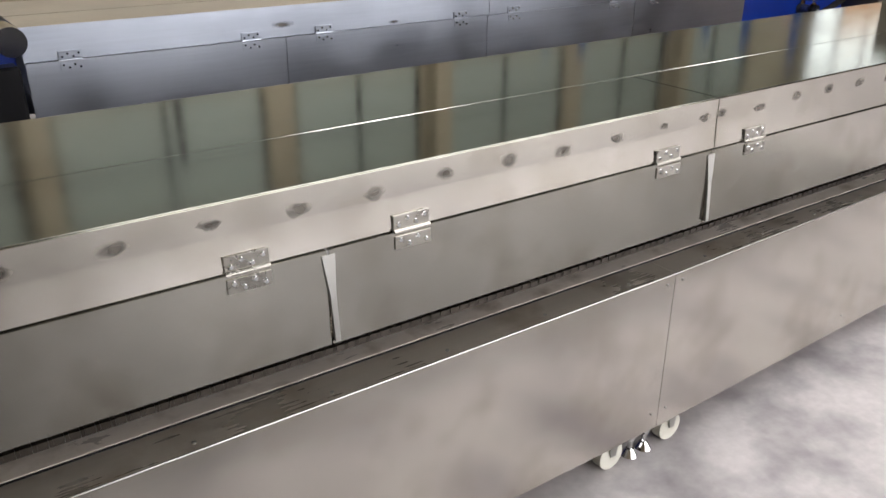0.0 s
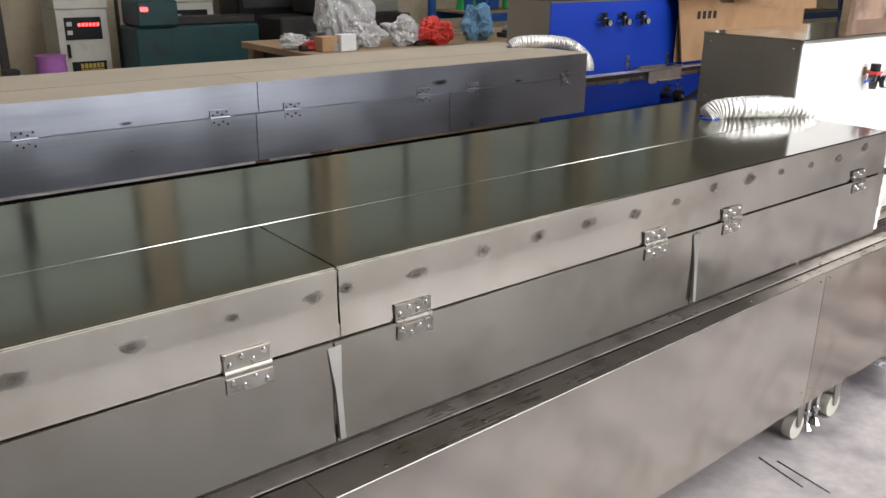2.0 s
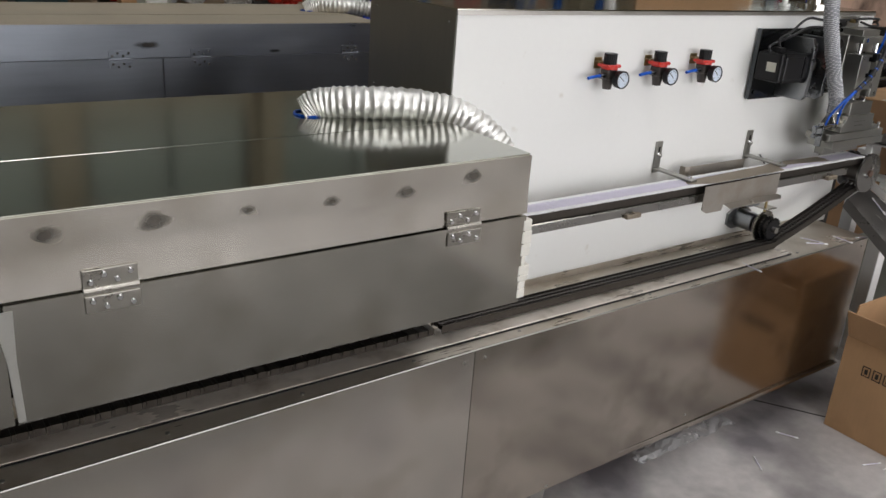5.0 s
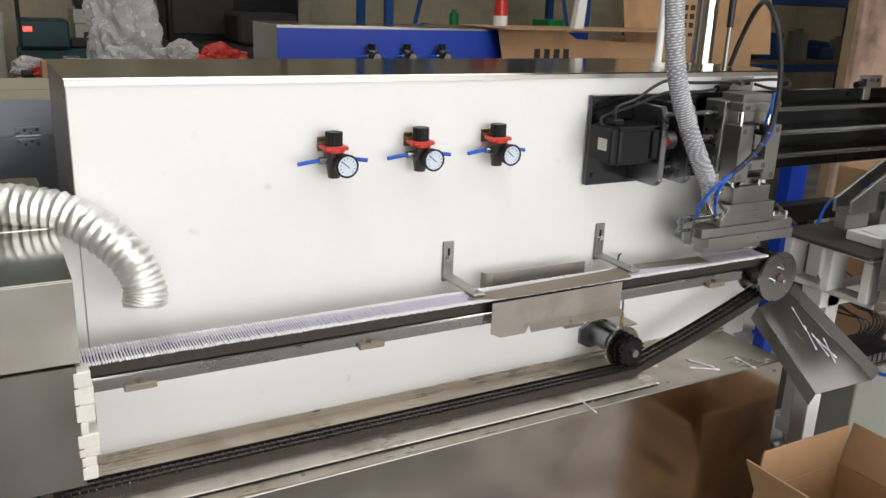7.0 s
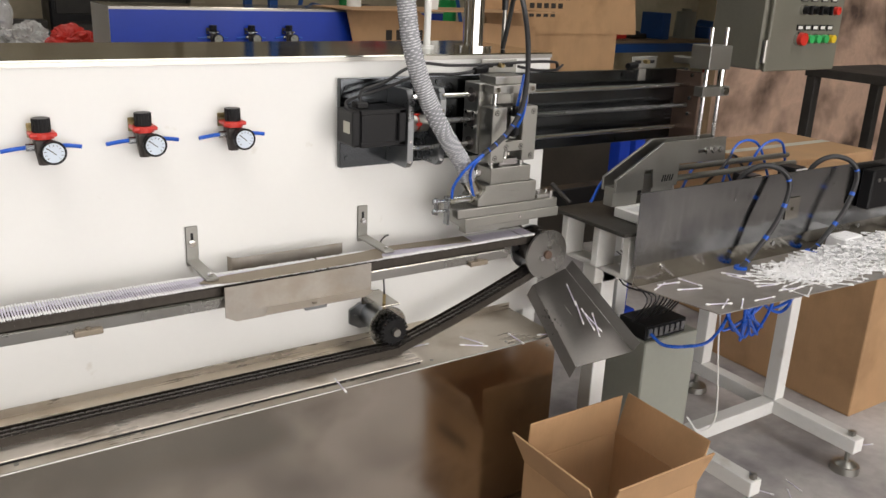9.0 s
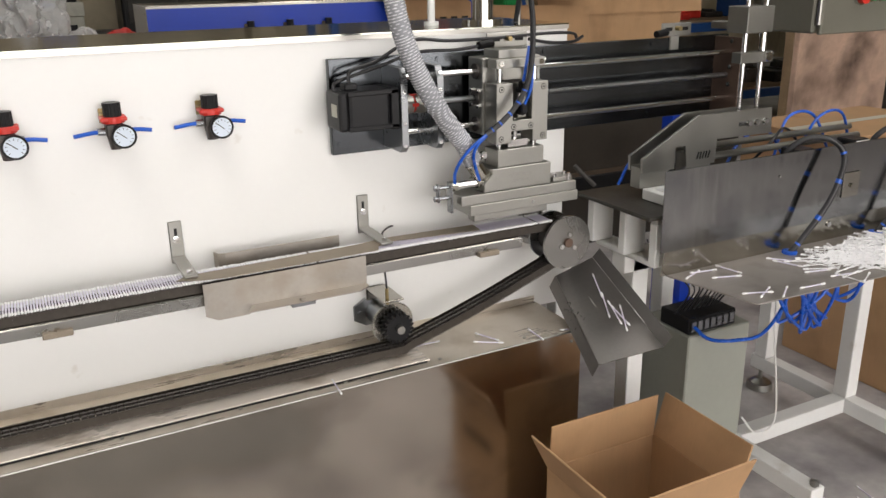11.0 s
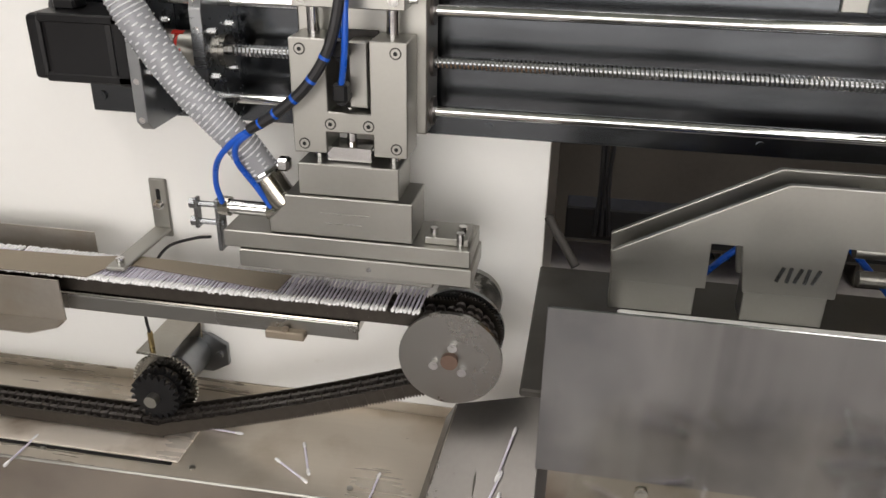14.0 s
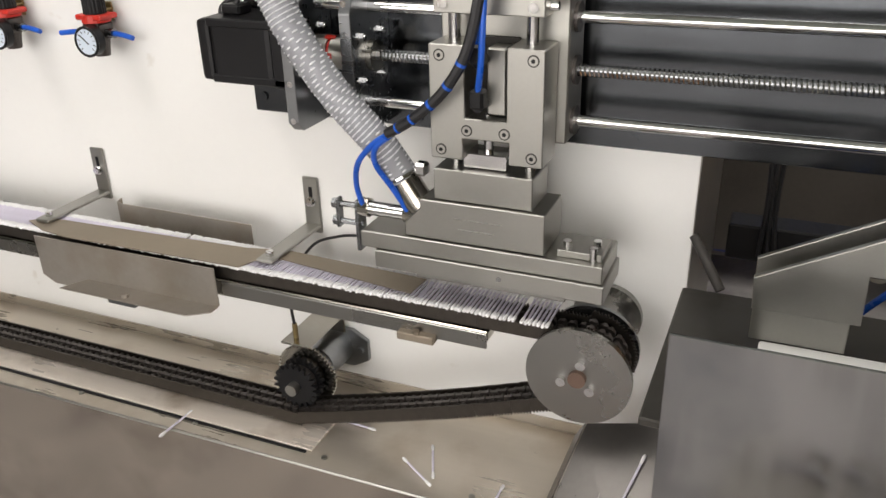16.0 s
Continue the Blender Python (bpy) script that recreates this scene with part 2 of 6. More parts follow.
def smooth_path(pts, k=8):
    """Catmull-Rom points through pts."""
    pts = [Vector(p) for p in pts]
    q = [pts[0] * 2 - pts[1]] + pts + [pts[-1] * 2 - pts[-2]]
    out = []
    for i in range(1, len(q) - 2):
        for j in range(k):
            t = j / k
            a, b, c, d = q[i - 1], q[i], q[i + 1], q[i + 2]
            out.append(0.5 * ((2 * b) + (c - a) * t + (2 * a - 5 * b + 4 * c - d) * t * t + (3 * b - a - 3 * c + d) * t ** 3))
    out.append(pts[-1])
    return out


def tube(bm, pts, r, n=8, radii=None):
    pts = [Vector(p) for p in pts]
    t0 = (pts[1] - pts[0]).normalized()
    a = t0.orthogonal().normalized()
    rings = []
    for i, p in enumerate(pts):
        t = (pts[min(i + 1, len(pts) - 1)] - pts[max(i - 1, 0)]).normalized()
        a = (a - t * a.dot(t)).normalized()
        b = t.cross(a)
        q = radii[i] if radii else r
        rings.append([bm.verts.new(p + (a * math.cos(2 * math.pi * j / n) + b * math.sin(2 * math.pi * j / n)) * q) for j in range(n)])
    for r0, r1 in zip(rings, rings[1:]):
        for j in range(n):
            bm.faces.new((r0[j], r0[(j + 1) % n], r1[(j + 1) % n], r1[j]))
    bm.faces.new(rings[0][::-1])
    bm.faces.new(rings[-1])
    return bm


def prism(bm, pts, axis, lo, hi, bev=0.0):
    """A plate: the outline pts drawn across the axis, from lo to hi along it. axis x: (y, z), y: (x, z), z: (x, y)."""
    def at(p, d):
        return {"x": (d, p[0], p[1]), "y": (p[0], d, p[1]), "z": (p[0], p[1], d)}[axis]
    a = [bm.verts.new(at(p, lo)) for p in pts]
    b = [bm.verts.new(at(p, hi)) for p in pts]
    n = len(pts)
    fs = [bm.faces.new(a), bm.faces.new(b[::-1])]
    for i in range(n):
        fs.append(bm.faces.new((a[i], b[i], b[(i + 1) % n], a[(i + 1) % n])))
    bmesh.ops.recalc_face_normals(bm, faces=fs)
    if bev:
        bmesh.ops.bevel(bm, geom=list({e for f in fs for e in f.edges}), offset=bev, segments=1, affect="EDGES")
    return bm


SIDE_PLATE = mat("worn_chain_side_plate", (0.070, 0.062, 0.054), 0.4, 0.9, 20, 0.2, 200, 0.05, None, 0.1)
COTTON = mat("white_cotton", (0.80, 0.80, 0.81), 0.9, 0, 60, 0.05, 400, 0.1)
PAPER = mat("pale_stick_paper", (0.66, 0.63, 0.74), 0.7, 0, 60, 0.05, 300, 0.0)
TUBE_BLUE = mat("blue_air_tube", (0.008, 0.09, 0.50), 0.3, 0, 20, 0.08, 100, 0.0)
CABLE = mat("black_cable", (0.014, 0.014, 0.016), 0.45, 0, 20, 0.2, 200, 0.04)
RED = mat("red_plastic", (0.55, 0.03, 0.02), 0.35, 0, 20, 0.1, 100, 0.02)
GREEN = mat("green_plastic", (0.02, 0.35, 0.09), 0.35, 0, 20, 0.1, 100, 0.02)
YELLOW = mat("yellow_plastic", (0.65, 0.45, 0.02), 0.35, 0, 20, 0.1, 100, 0.02)
PURPLE = mat("purple_plastic", (0.40, 0.14, 0.42), 0.45, 0, 6, 0.1, 80, 0.02)
TEAL = mat("teal_enamel", (0.012, 0.055, 0.06), 0.45, 0, 4, 0.2, 60, 0.05, dirt_or_reflex=(0.02, 0.02, 0.02), dirt_or_reflex_scale=4)
BEIGE = mat("beige_enamel", (0.50, 0.49, 0.42), 0.5, 0, 4, 0.08, 60, 0.03, dirt_or_reflex=(0.25, 0.22, 0.17), dirt_or_reflex_scale=5, dirt_or_reflex_at=(0.55, 0.85))
GREY_PAINT = mat("grey_green_enamel", (0.30, 0.31, 0.27), 0.45, 0, 4, 0.07, 70, 0.02)
OLIVE = mat("olive_grey_enamel", (0.16, 0.155, 0.125), 0.4, 0.2, 5, 0.08, 80, 0.02)
WOOD = mat("worn_wood", (0.28, 0.19, 0.11), 0.75, 0, 5, 0.22, 60, 0.08, (0.1, 1, 1))
BOARD = mat("pink_brown_board", (0.66, 0.45, 0.34), 0.8, 0, 1.8, 0.18, 30, 0.05, None, 0.1, dirt_or_reflex=(0.10, 0.065, 0.05), dirt_or_reflex_scale=1.9, dirt_or_reflex_at=(0.46, 0.66))
FOIL = mat("aluminium_foil", (0.86, 0.85, 0.82), 0.46, 0.9, 40, 0.06, 130, 0.35, None, 0.1)
CLEAR = mat("clear_hose", (0.42, 0.43, 0.46), 0.16, 0, 20, 0.03, 100, 0.0, None, 0.04, Transmission_Weight=0.35, IOR=1.3)
HOSE_RIB = mat("milky_hose_rib", (0.64, 0.65, 0.68), 0.15, 0, 20, 0.05, 100, 0.0)
DECK = mat("oily_deck_steel", (0.055, 0.052, 0.046), 0.5, 0.5, 7, 0.25, 120, 0.02, None, 0.12, dirt_or_reflex=(0.04, 0.036, 0.03), dirt_or_reflex_scale=9, dirt_or_reflex_at=(0.45, 0.75))
FILM = mat("clear_plastic_film", (0.75, 0.75, 0.76), 0.2, 0, 20, 0.05, 100, 0.1, Transmission_Weight=0.6, IOR=1.2)
RACK_BLUE = mat("blue_rack_paint", (0.01, 0.07, 0.26), 0.5, 0, 4, 0.15, 60, 0.04)
NAVY = mat("navy_base_paint", (0.006, 0.012, 0.09), 0.4, 0, 4, 0.1, 60, 0.02)
INK = mat("dark_print", (0.03, 0.025, 0.02), 0.8, 0, 30, 0.3, 100, 0.0)
GOLD = mat("gold_print", (0.45, 0.33, 0.05), 0.5, 0, 30, 0.1, 100, 0.0)


def smudge():
    """Heat stain: dark, ragged and fading out towards its rim."""
    m = mat("heat_smudge", (0.13, 0.12, 0.105), 0.4, 1, 25, 0.35, 160, 0.0)
    n, l = m.node_tree.nodes, m.node_tree.links
    tc = n.new("ShaderNodeTexCoord")
    ns = n.new("ShaderNodeTexNoise")
    ns.inputs["Scale"].default_value, ns.inputs["Detail"].default_value = 55, 3
    l.new(tc.outputs["Object"], ns.inputs[0])
    d = n.new("ShaderNodeVectorMath")
    d.operation = "DISTANCE"
    d.inputs[1].default_value = (0.5, 0.5, 0.5)
    mul = n.new("ShaderNodeVectorMath")
    mul.operation = "MULTIPLY_ADD"
    mul.inputs[1].default_value, mul.inputs[2].default_value = (1, 0, 1), (0, 0.5, 0)
    l.new(tc.outputs["Generated"], mul.inputs[0])
    l.new(mul.outputs[0], d.inputs[0])
    s = n.new("ShaderNodeMath")
    s.operation = "MULTIPLY_ADD"
    s.inputs[1].default_value = 0.55
    l.new(ns.outputs[0], s.inputs[0])
    l.new(d.outputs["Value"], s.inputs[2])
    r = n.new("ShaderNodeMapRange")
    r.inputs[1].default_value, r.inputs[2].default_value = 0.42, 0.74
    r.inputs[3].default_value, r.inputs[4].default_value = 0.80, 0.0
    l.new(s.outputs[0], r.inputs[0])
    l.new(r.outputs[0], n["Principled BSDF"].inputs["Alpha"])
    return m


SMUDGE = smudge()
FOAM = mat("white_foam", (0.72, 0.70, 0.64), 0.9, 0, 30, 0.1, 200, 0.2)
BRASS = mat("brass", (0.36, 0.28, 0.14), 0.3, 1, 30, 0.1, 100, 0.02)
HINGE = mat("hinge_steel", (0.30, 0.285, 0.255), 0.3, 1, 14, 0.12, 120, 0.02)
RUSTY = mat("brown_oxide_steel", (0.16, 0.105, 0.08), 0.55, 0.6, 10, 0.2, 120, 0.08)
DARK_JUNK = mat("dark_oily_iron", (0.04, 0.037, 0.034), 0.6, 0.4, 8, 0.35, 60, 0.15)
LED = glow("red_display_digits", (1.0, 0.06, 0.05), 4.0)
SCREEN = glow("blue_monitor_screen", (0.03, 0.10, 0.45), 0.8)
DIAL = mat("gauge_dial", (0.62, 0.70, 0.80), 0.4, 0, 20, 0.03, 100, 0.0)
PANE = glow("greenish_daylit_pane", (0.44, 0.49, 0.43), 0.02)
# Glow of the added east windows, which brightens what the tunnel top mirrors.
PANE_ADDED = glow("added_glow_pane", (0.86, 0.93, 0.88), 1.1)
ROOFLIGHT = glow("translucent_roof_sheet", (0.95, 0.98, 1.0), 2.2)
WINDOW_SKY = glow("bright_sky_behind_glass", (0.95, 0.98, 1.0), 2.6)

# ---- the hall ----
ground = whole("floor", bx(B(), -9, 12, -7, 9, -0.2, 0), CONCRETE, (0, 0, 0), "worn grey concrete workshop floor with dark stains", "floor", kind="structure")
for x0, y0, x1, y1 in ((-0.25, -0.20, -0.29, -0.38), (-0.22, -0.25, -0.25, -0.45), (1.38, -0.08, 1.52, -0.29)):
    part("groove", prism(B(), [(x0 - 0.004, y0), (x0 + 0.004, y0), (x1 + 0.003, y1), (x1 - 0.003, y1)], "z", -0.001, 0.001), INK, ground, "dark score in the concrete")
# Unseen dark sheet, added so that the doors mirror a darker floor.
whole("unseen_floor_darkener", bx(B(), -6.5, 1.25, -2.9, -1.0, 0.0, 0.004), UNSEEN_DARK, (-2, -2, 0), "unseen dark grey floor sheet added to darken the door reflections", "walkway", kind="structure")
bm = bx(B(), -9, 12, 8.4, 8.6, 0, 3.0)
bx(bm, -9, 12, 8.4, 8.6, 4.85, 5.2)
EDGES = (-9, -7.3, -4.9, -4.6, -2.4, -2.0, 0.6, 1.0, 3.0, 3.4, 5.8, 6.2, 8.2, 8.6, 10.6, 12)
for a, b in zip(EDGES[::2], EDGES[1::2]):
    bx(bm, a, b, 8.4, 8.6, 3.0, 4.85)
whole("wall_north", bm, WALL, (0, 8.4, 0), "yellowed plaster wall with damp stains and high windows", "wall", kind="structure")
for i, (a, b) in enumerate(zip(EDGES[1::2], EDGES[2::2])):
    w = thing("window_%d" % (i + 1), ((a + b) / 2, 8.5, 3.0), "high workshop window with dark frame and greenish panes", "window", kind="structure")
    bm = B()
    for x in (a, (a + b) / 2 - 0.03, b - 0.06):
        bx(bm, x, x + 0.06, 8.46, 8.52, 3.0, 4.85)
    for z in (3.0, 3.9, 4.79):
        bx(bm, a, b, 8.465, 8.515, z, z + 0.06)
    part("window_frame", bm, DARK_JUNK, w)
    part("pane", bx(B(), a + 0.01, b - 0.01, 8.485, 8.49, 3.01, 4.84), PANE, w, "greenish frosted pane lit by daylight")
whole("wall_west", bx(B(), -9.2, -9, -7, 8.4, 0, 5.2), WALL, (-9, 0, 0), "yellowed plaster wall", "wall", kind="structure")
bm = bx(B(), 12, 12.2, -7, 8.4, 0, 2.3)
bx(bm, 12, 12.2, -7, 8.4, 4.5, 5.2)
for a, b in ((-7, 1.0), (3.2, 3.7), (5.9, 6.4), (8.1, 8.4)):
    bx(bm, 12, 12.2, a, b, 2.3, 4.5)
whole("wall_east", bm, WALL, (12, 0, 0), "yellowed plaster wall with three added, unseen windows", "wall", kind="structure")
# Unseen windows, added to give the tunnel top bright panes to mirror.
for i, (a, b) in enumerate(((1.0, 3.2), (3.7, 5.9), (6.4, 8.1))):
    w = thing("window_%d" % (i + 8), (12.1, (a + b) / 2, 2.3), "added, unseen tall window with dark frame and glowing panes", "window", kind="structure")
    bm = B()
    for k in range(4):
        y = a + k * (b - a - 0.06) / 3
        bx(bm, 12.06, 12.12, y, y + 0.06, 2.3, 4.5)
    for z in (2.3, 3.0, 3.75, 4.44):
        bx(bm, 12.065, 12.115, a, b, z, z + 0.06)
    part("window_frame", bm, DARK_JUNK, w)
    part("pane", bx(B(), 12.085, 12.09, a + 0.01, b - 0.01, 2.31, 4.49), PANE_ADDED, w, "added glowing pane that brightens the tunnel top's reflection")
bm = B()
for x0, x1, z0, z1 in ((-9, -2.4, 0, 5.2), (5.4, 12, 0, 5.2), (-2.4, 5.4, 3.75, 5.2)):
    bx(bm, x0, x1, -7.2, -7, z0, z1)
whole("wall_south", bm, WALL, (0, -7, 0), "plaster wall with a wide open gateway", "wall", kind="structure")
whole("backdrop", bx(B(), -4.5, 7.5, -9.05, -9, 0, 5), WINDOW_SKY, (0, -9, 0), "bright overcast daylight outside the gateway", "sky", kind="structure")
bm = B()
for x in range(-9, 12):
    bx(bm, x, x + 1, -7.2, 8.6, 5.2 + 0.02 * (x % 2), 5.3 + 0.02 * (x % 2))
whole("ceiling", bm, CEIL, (0, 0, 5.2), "grey profiled roof sheets", "ceiling", kind="structure")
bm = B()
for x in (-0.3, 3.7):
    bx(bm, x - 0.6, x + 0.6, -4.7, 0.3, 5.1, 5.12)
bx(bm, -3, 3, 3.9, 4.9, 5.1, 5.12)
whole("roof_light", bm, ROOFLIGHT, (0, 0, 5.1), "milky translucent roof light sheets", "roof light", kind="structure")
for i, x in enumerate((-7.5, -2.2, 3.2, 8.4)):
    whole("column", bx(B(), x - 0.14, x + 0.14, 8.1, 8.4, 0, 5.2, 0.01), WALL, (x, 8.25, 0), "stained plaster wall column", "column", "wall columns", kind="structure")


# ---- the swab machine ----
def bolt(bm, p, d, r=0.004, h=0.003):
    p, d = Vector(p), Vector(d).normalized()
    rod(bm, p, p + d * h, r, 10)
    rod(bm, p + d * (h - 0.0002), p + d * (h + 0.0004), r * 0.5, 6)


def hinge(x, parent, m=STEEL, y=-0.331, z=0.982):
    """A butt hinge: the pin's barrel and two leaves, with four round screws in each leaf."""
    w = 0.039
    bm = rod(B(), (x - w, y - 0.009, z + 0.003), (x + w, y - 0.009, z + 0.003), 0.0042, 10)
    bx(bm, x - w, x + w, y - 0.0075, y - 0.0025, z + 0.005, z + 0.033, 0.0008)
    bx(bm, x - w, x + w, y - 0.0140, y - 0.0112, z - 0.031, z - 0.005, 0.0008)
    h = part("hinge", bm, m, parent, "steel butt hinge with round bright screws")
    for i in range(4):
        dx = -0.028 + i * 0.0187
        dz = 0.005 if i % 2 else -0.005
        for y0, zc in ((y - 0.0074, z + 0.019 + dz), (y - 0.0139, z - 0.018 - dz)):
            part("screw_head", rod(B(), (x + dx, y0, zc), (x + dx, y0 - 0.0030, zc), 0.0054, 10, 0.0036), CHROME, h, "", True)


def tunnel(steel, top, base_label, dusty=False):
    t = thing("drying_tunnel", (-2, 0.0, 0.8), base_label, "dryer", "drying tunnels")
    # two lids, each a folded sheet; four hanging doors; back and end plates
    for x0, x1 in ((-3.95, -1.949), (-1.945, -0.04)):
        bm = B()
        lean = 0.25 if dusty else 0.6
        flare = [(-0.331 - 0.0062 * lean * ((1.052 - z) / 0.0655) ** 1.4, z) for z in (0.9865, 0.997, 1.008, 1.018, 1.027, 1.035, 1.042, 1.048, 1.052)]
        prism(bm, flare + [(-0.331, 1.104), (-0.055, 1.1045), (-0.055, 1.1015), (-0.328, 1.101), (-0.328, 1.045), (-0.328 - 0.0062 * lean, 0.9865)], "x", x0, x1)
        lid = part("lid", bm, steel, t, "", True)
        part("lid_top", bx(B(), x0, x1, -0.3255, -0.056, 1.1045, 1.1065), top, lid, "dusty top sheet" if dusty else "polished top sheet mirroring the hall")
        bm = B()
        xs = [-2.577 - 0.1515 * i for i in range(9)] + [-2.433, -2.280, -2.133, -1.992] if x0 < -2 else [-1.930 + 0.1455 * i for i in range(13)]
        for x in xs:
            a = random.uniform(0.016, 0.027)
            dz = random.uniform(-0.007, 0.007)
            rim = [(k * math.pi / 5, a * random.uniform(0.55, 1.0)) for k in range(10)]
            bm.faces.new([bm.verts.new((x + 1.3 * q * math.cos(w), -0.3315, 1.068 + dz + 0.75 * q * math.sin(w))) for w, q in rim])
        if dusty:
            bm.free()
            bm = B()
            for k in (0, 2, 3):
                x = x0 + (k + 0.4 + 0.3 * (k % 2)) * (x1 - x0) / 5
                z = 1.000 + 0.065 * ((k * 2) % 3) / 2
                w = 0.03 + 0.012 * (k % 3)
                bm.faces.new([bm.verts.new((x + w * math.cos(q * math.pi / 5), -0.3330, z + 0.3 * w * math.sin(q * math.pi / 5))) for q in range(10)])
            part("weld_spots", bm, SMUDGE, lid, "dark oily smudges on the lid front")
        else:
            part("weld_spots", bm, SMUDGE, lid, "dark weld spots along the lid front")
    part("back_top", bx(B(), -3.95, -0.04, -0.053, 0.36, 1.098, 1.1065, 0.001), top, t)
    part("end_plate", bx(B(), -0.047, -0.0405, -0.32, 0.36, 0.80, 1.100), steel, t)
    part("back_plate", bx(B(), -3.95, -0.048, 0.352, 0.36, 0.645, 1.0965), steel, t)
    bm = B()
    rod(bm, (-3.95, -0.054, 1.1062), (-0.05, -0.054, 1.1060), 0.0009, 6)
    part("weld_seam", bm, STEEL, t)
    xs = (-3.95, -2.985, -1.965, -0.98, -0.045)
    for x0, x1 in zip(xs, xs[1:]):
        bm = B()
        prism(bm, [(-0.328, 0.984), (-0.328, 0.981), (-0.339, 0.981), (-0.339, 0.800), (-0.325, 0.7985), (-0.325, 0.796), (-0.342, 0.797), (-0.342, 0.984)], "x", x0 + 0.002, x1 - 0.002)
        part("door", bm, steel, t)
    # Tapered, tilted strips draw the bright reflection seen at each door joint.
    for x in () if dusty else xs[1:-1]:
        bm = B()
        prism(bm, [(x - 0.013, 0.976), (x + 0.013, 0.976), (x + 0.010, 0.90), (x + 0.012, 0.806), (x + 0.002, 0.806), (x - 0.002, 0.90)], "y", -0.3440, -0.3425)
        for v in bm.verts:
            v.co.y -= (0.976 - v.co.z) * 0.05 if v.co.y < -0.3435 else 0
        part("joint_glare", bm, ALU, t, "bright raised strip shaped like the glare at the door joint")
    for x in (-3.80, -3.13, -2.81, -2.115, -1.80, -1.13, -0.835, -0.20):
        hinge(x, t, STEEL_REAR if dusty else HINGE)
    if dusty:
        bm = B()
        rod(bm, (-3.95, -0.327, 1.045), (-0.05, -0.327, 1.045), 0.0016, 6)
        for i in range(24):
            x = -3.9 + i * 0.16
            rod(bm, (x, -0.326, 1.045), (x, -0.330, 1.045), 0.005, 8, 0.003)
        part("fold_line", bm, steel, t)
    else:
        bm = B()
        random.seed(5)
        z = 0.975
        while z > 0.815:
            w = random.uniform(0.008, 0.022)
            h = random.uniform(0.012, 0.028)
            y = -0.339
            bx(bm, -0.046 - w * 0.4, -0.046 + w, y - 0.004, y + 0.03, z - h, z, 0.002)
            z -= h
        part("foam_strip", bm, FOAM, t, "torn white foam sealing strip")
    return t


def duct():
    d = thing("foil_duct", (-0.34, 0.17, 1.107), "crinkled silver foil air duct lying on the tunnel", "duct", "foil ducts")
    pts = smooth_path([(-0.302, 0.118, 1.108), (-0.272, 0.102, 1.129), (-0.20, 0.054, 1.138), (-0.09, 0.006, 1.135), (-0.005, -0.04, 1.116), (0.060, -0.085, 1.064), (0.085, -0.105, 1.01), (0.083, -0.11, 0.975)], 24)
    rr = [0.035 + 0.0016 * math.sin(i * 1.57) + random.uniform(-0.0006, 0.0006) for i in range(len(pts))]
    bm = tube(B(), pts, 0.04, 24, rr)
    for v in bm.verts:
        v.co += noise.noise_vector(v.co * 60) * 0.0018
    part("hose", bm, FOIL, d, "", True)
    bm = B()
    tube(bm, [(-0.294 + 0.034 * math.cos(a * 0.4), 0.114 + 0.034 * math.sin(a * 0.4), 1.1085) for a in range(16)], 0.0025, 6)
    part("seal_ring", bm, TUBE_BLUE, d, "blue sealing ring at the duct mouth")


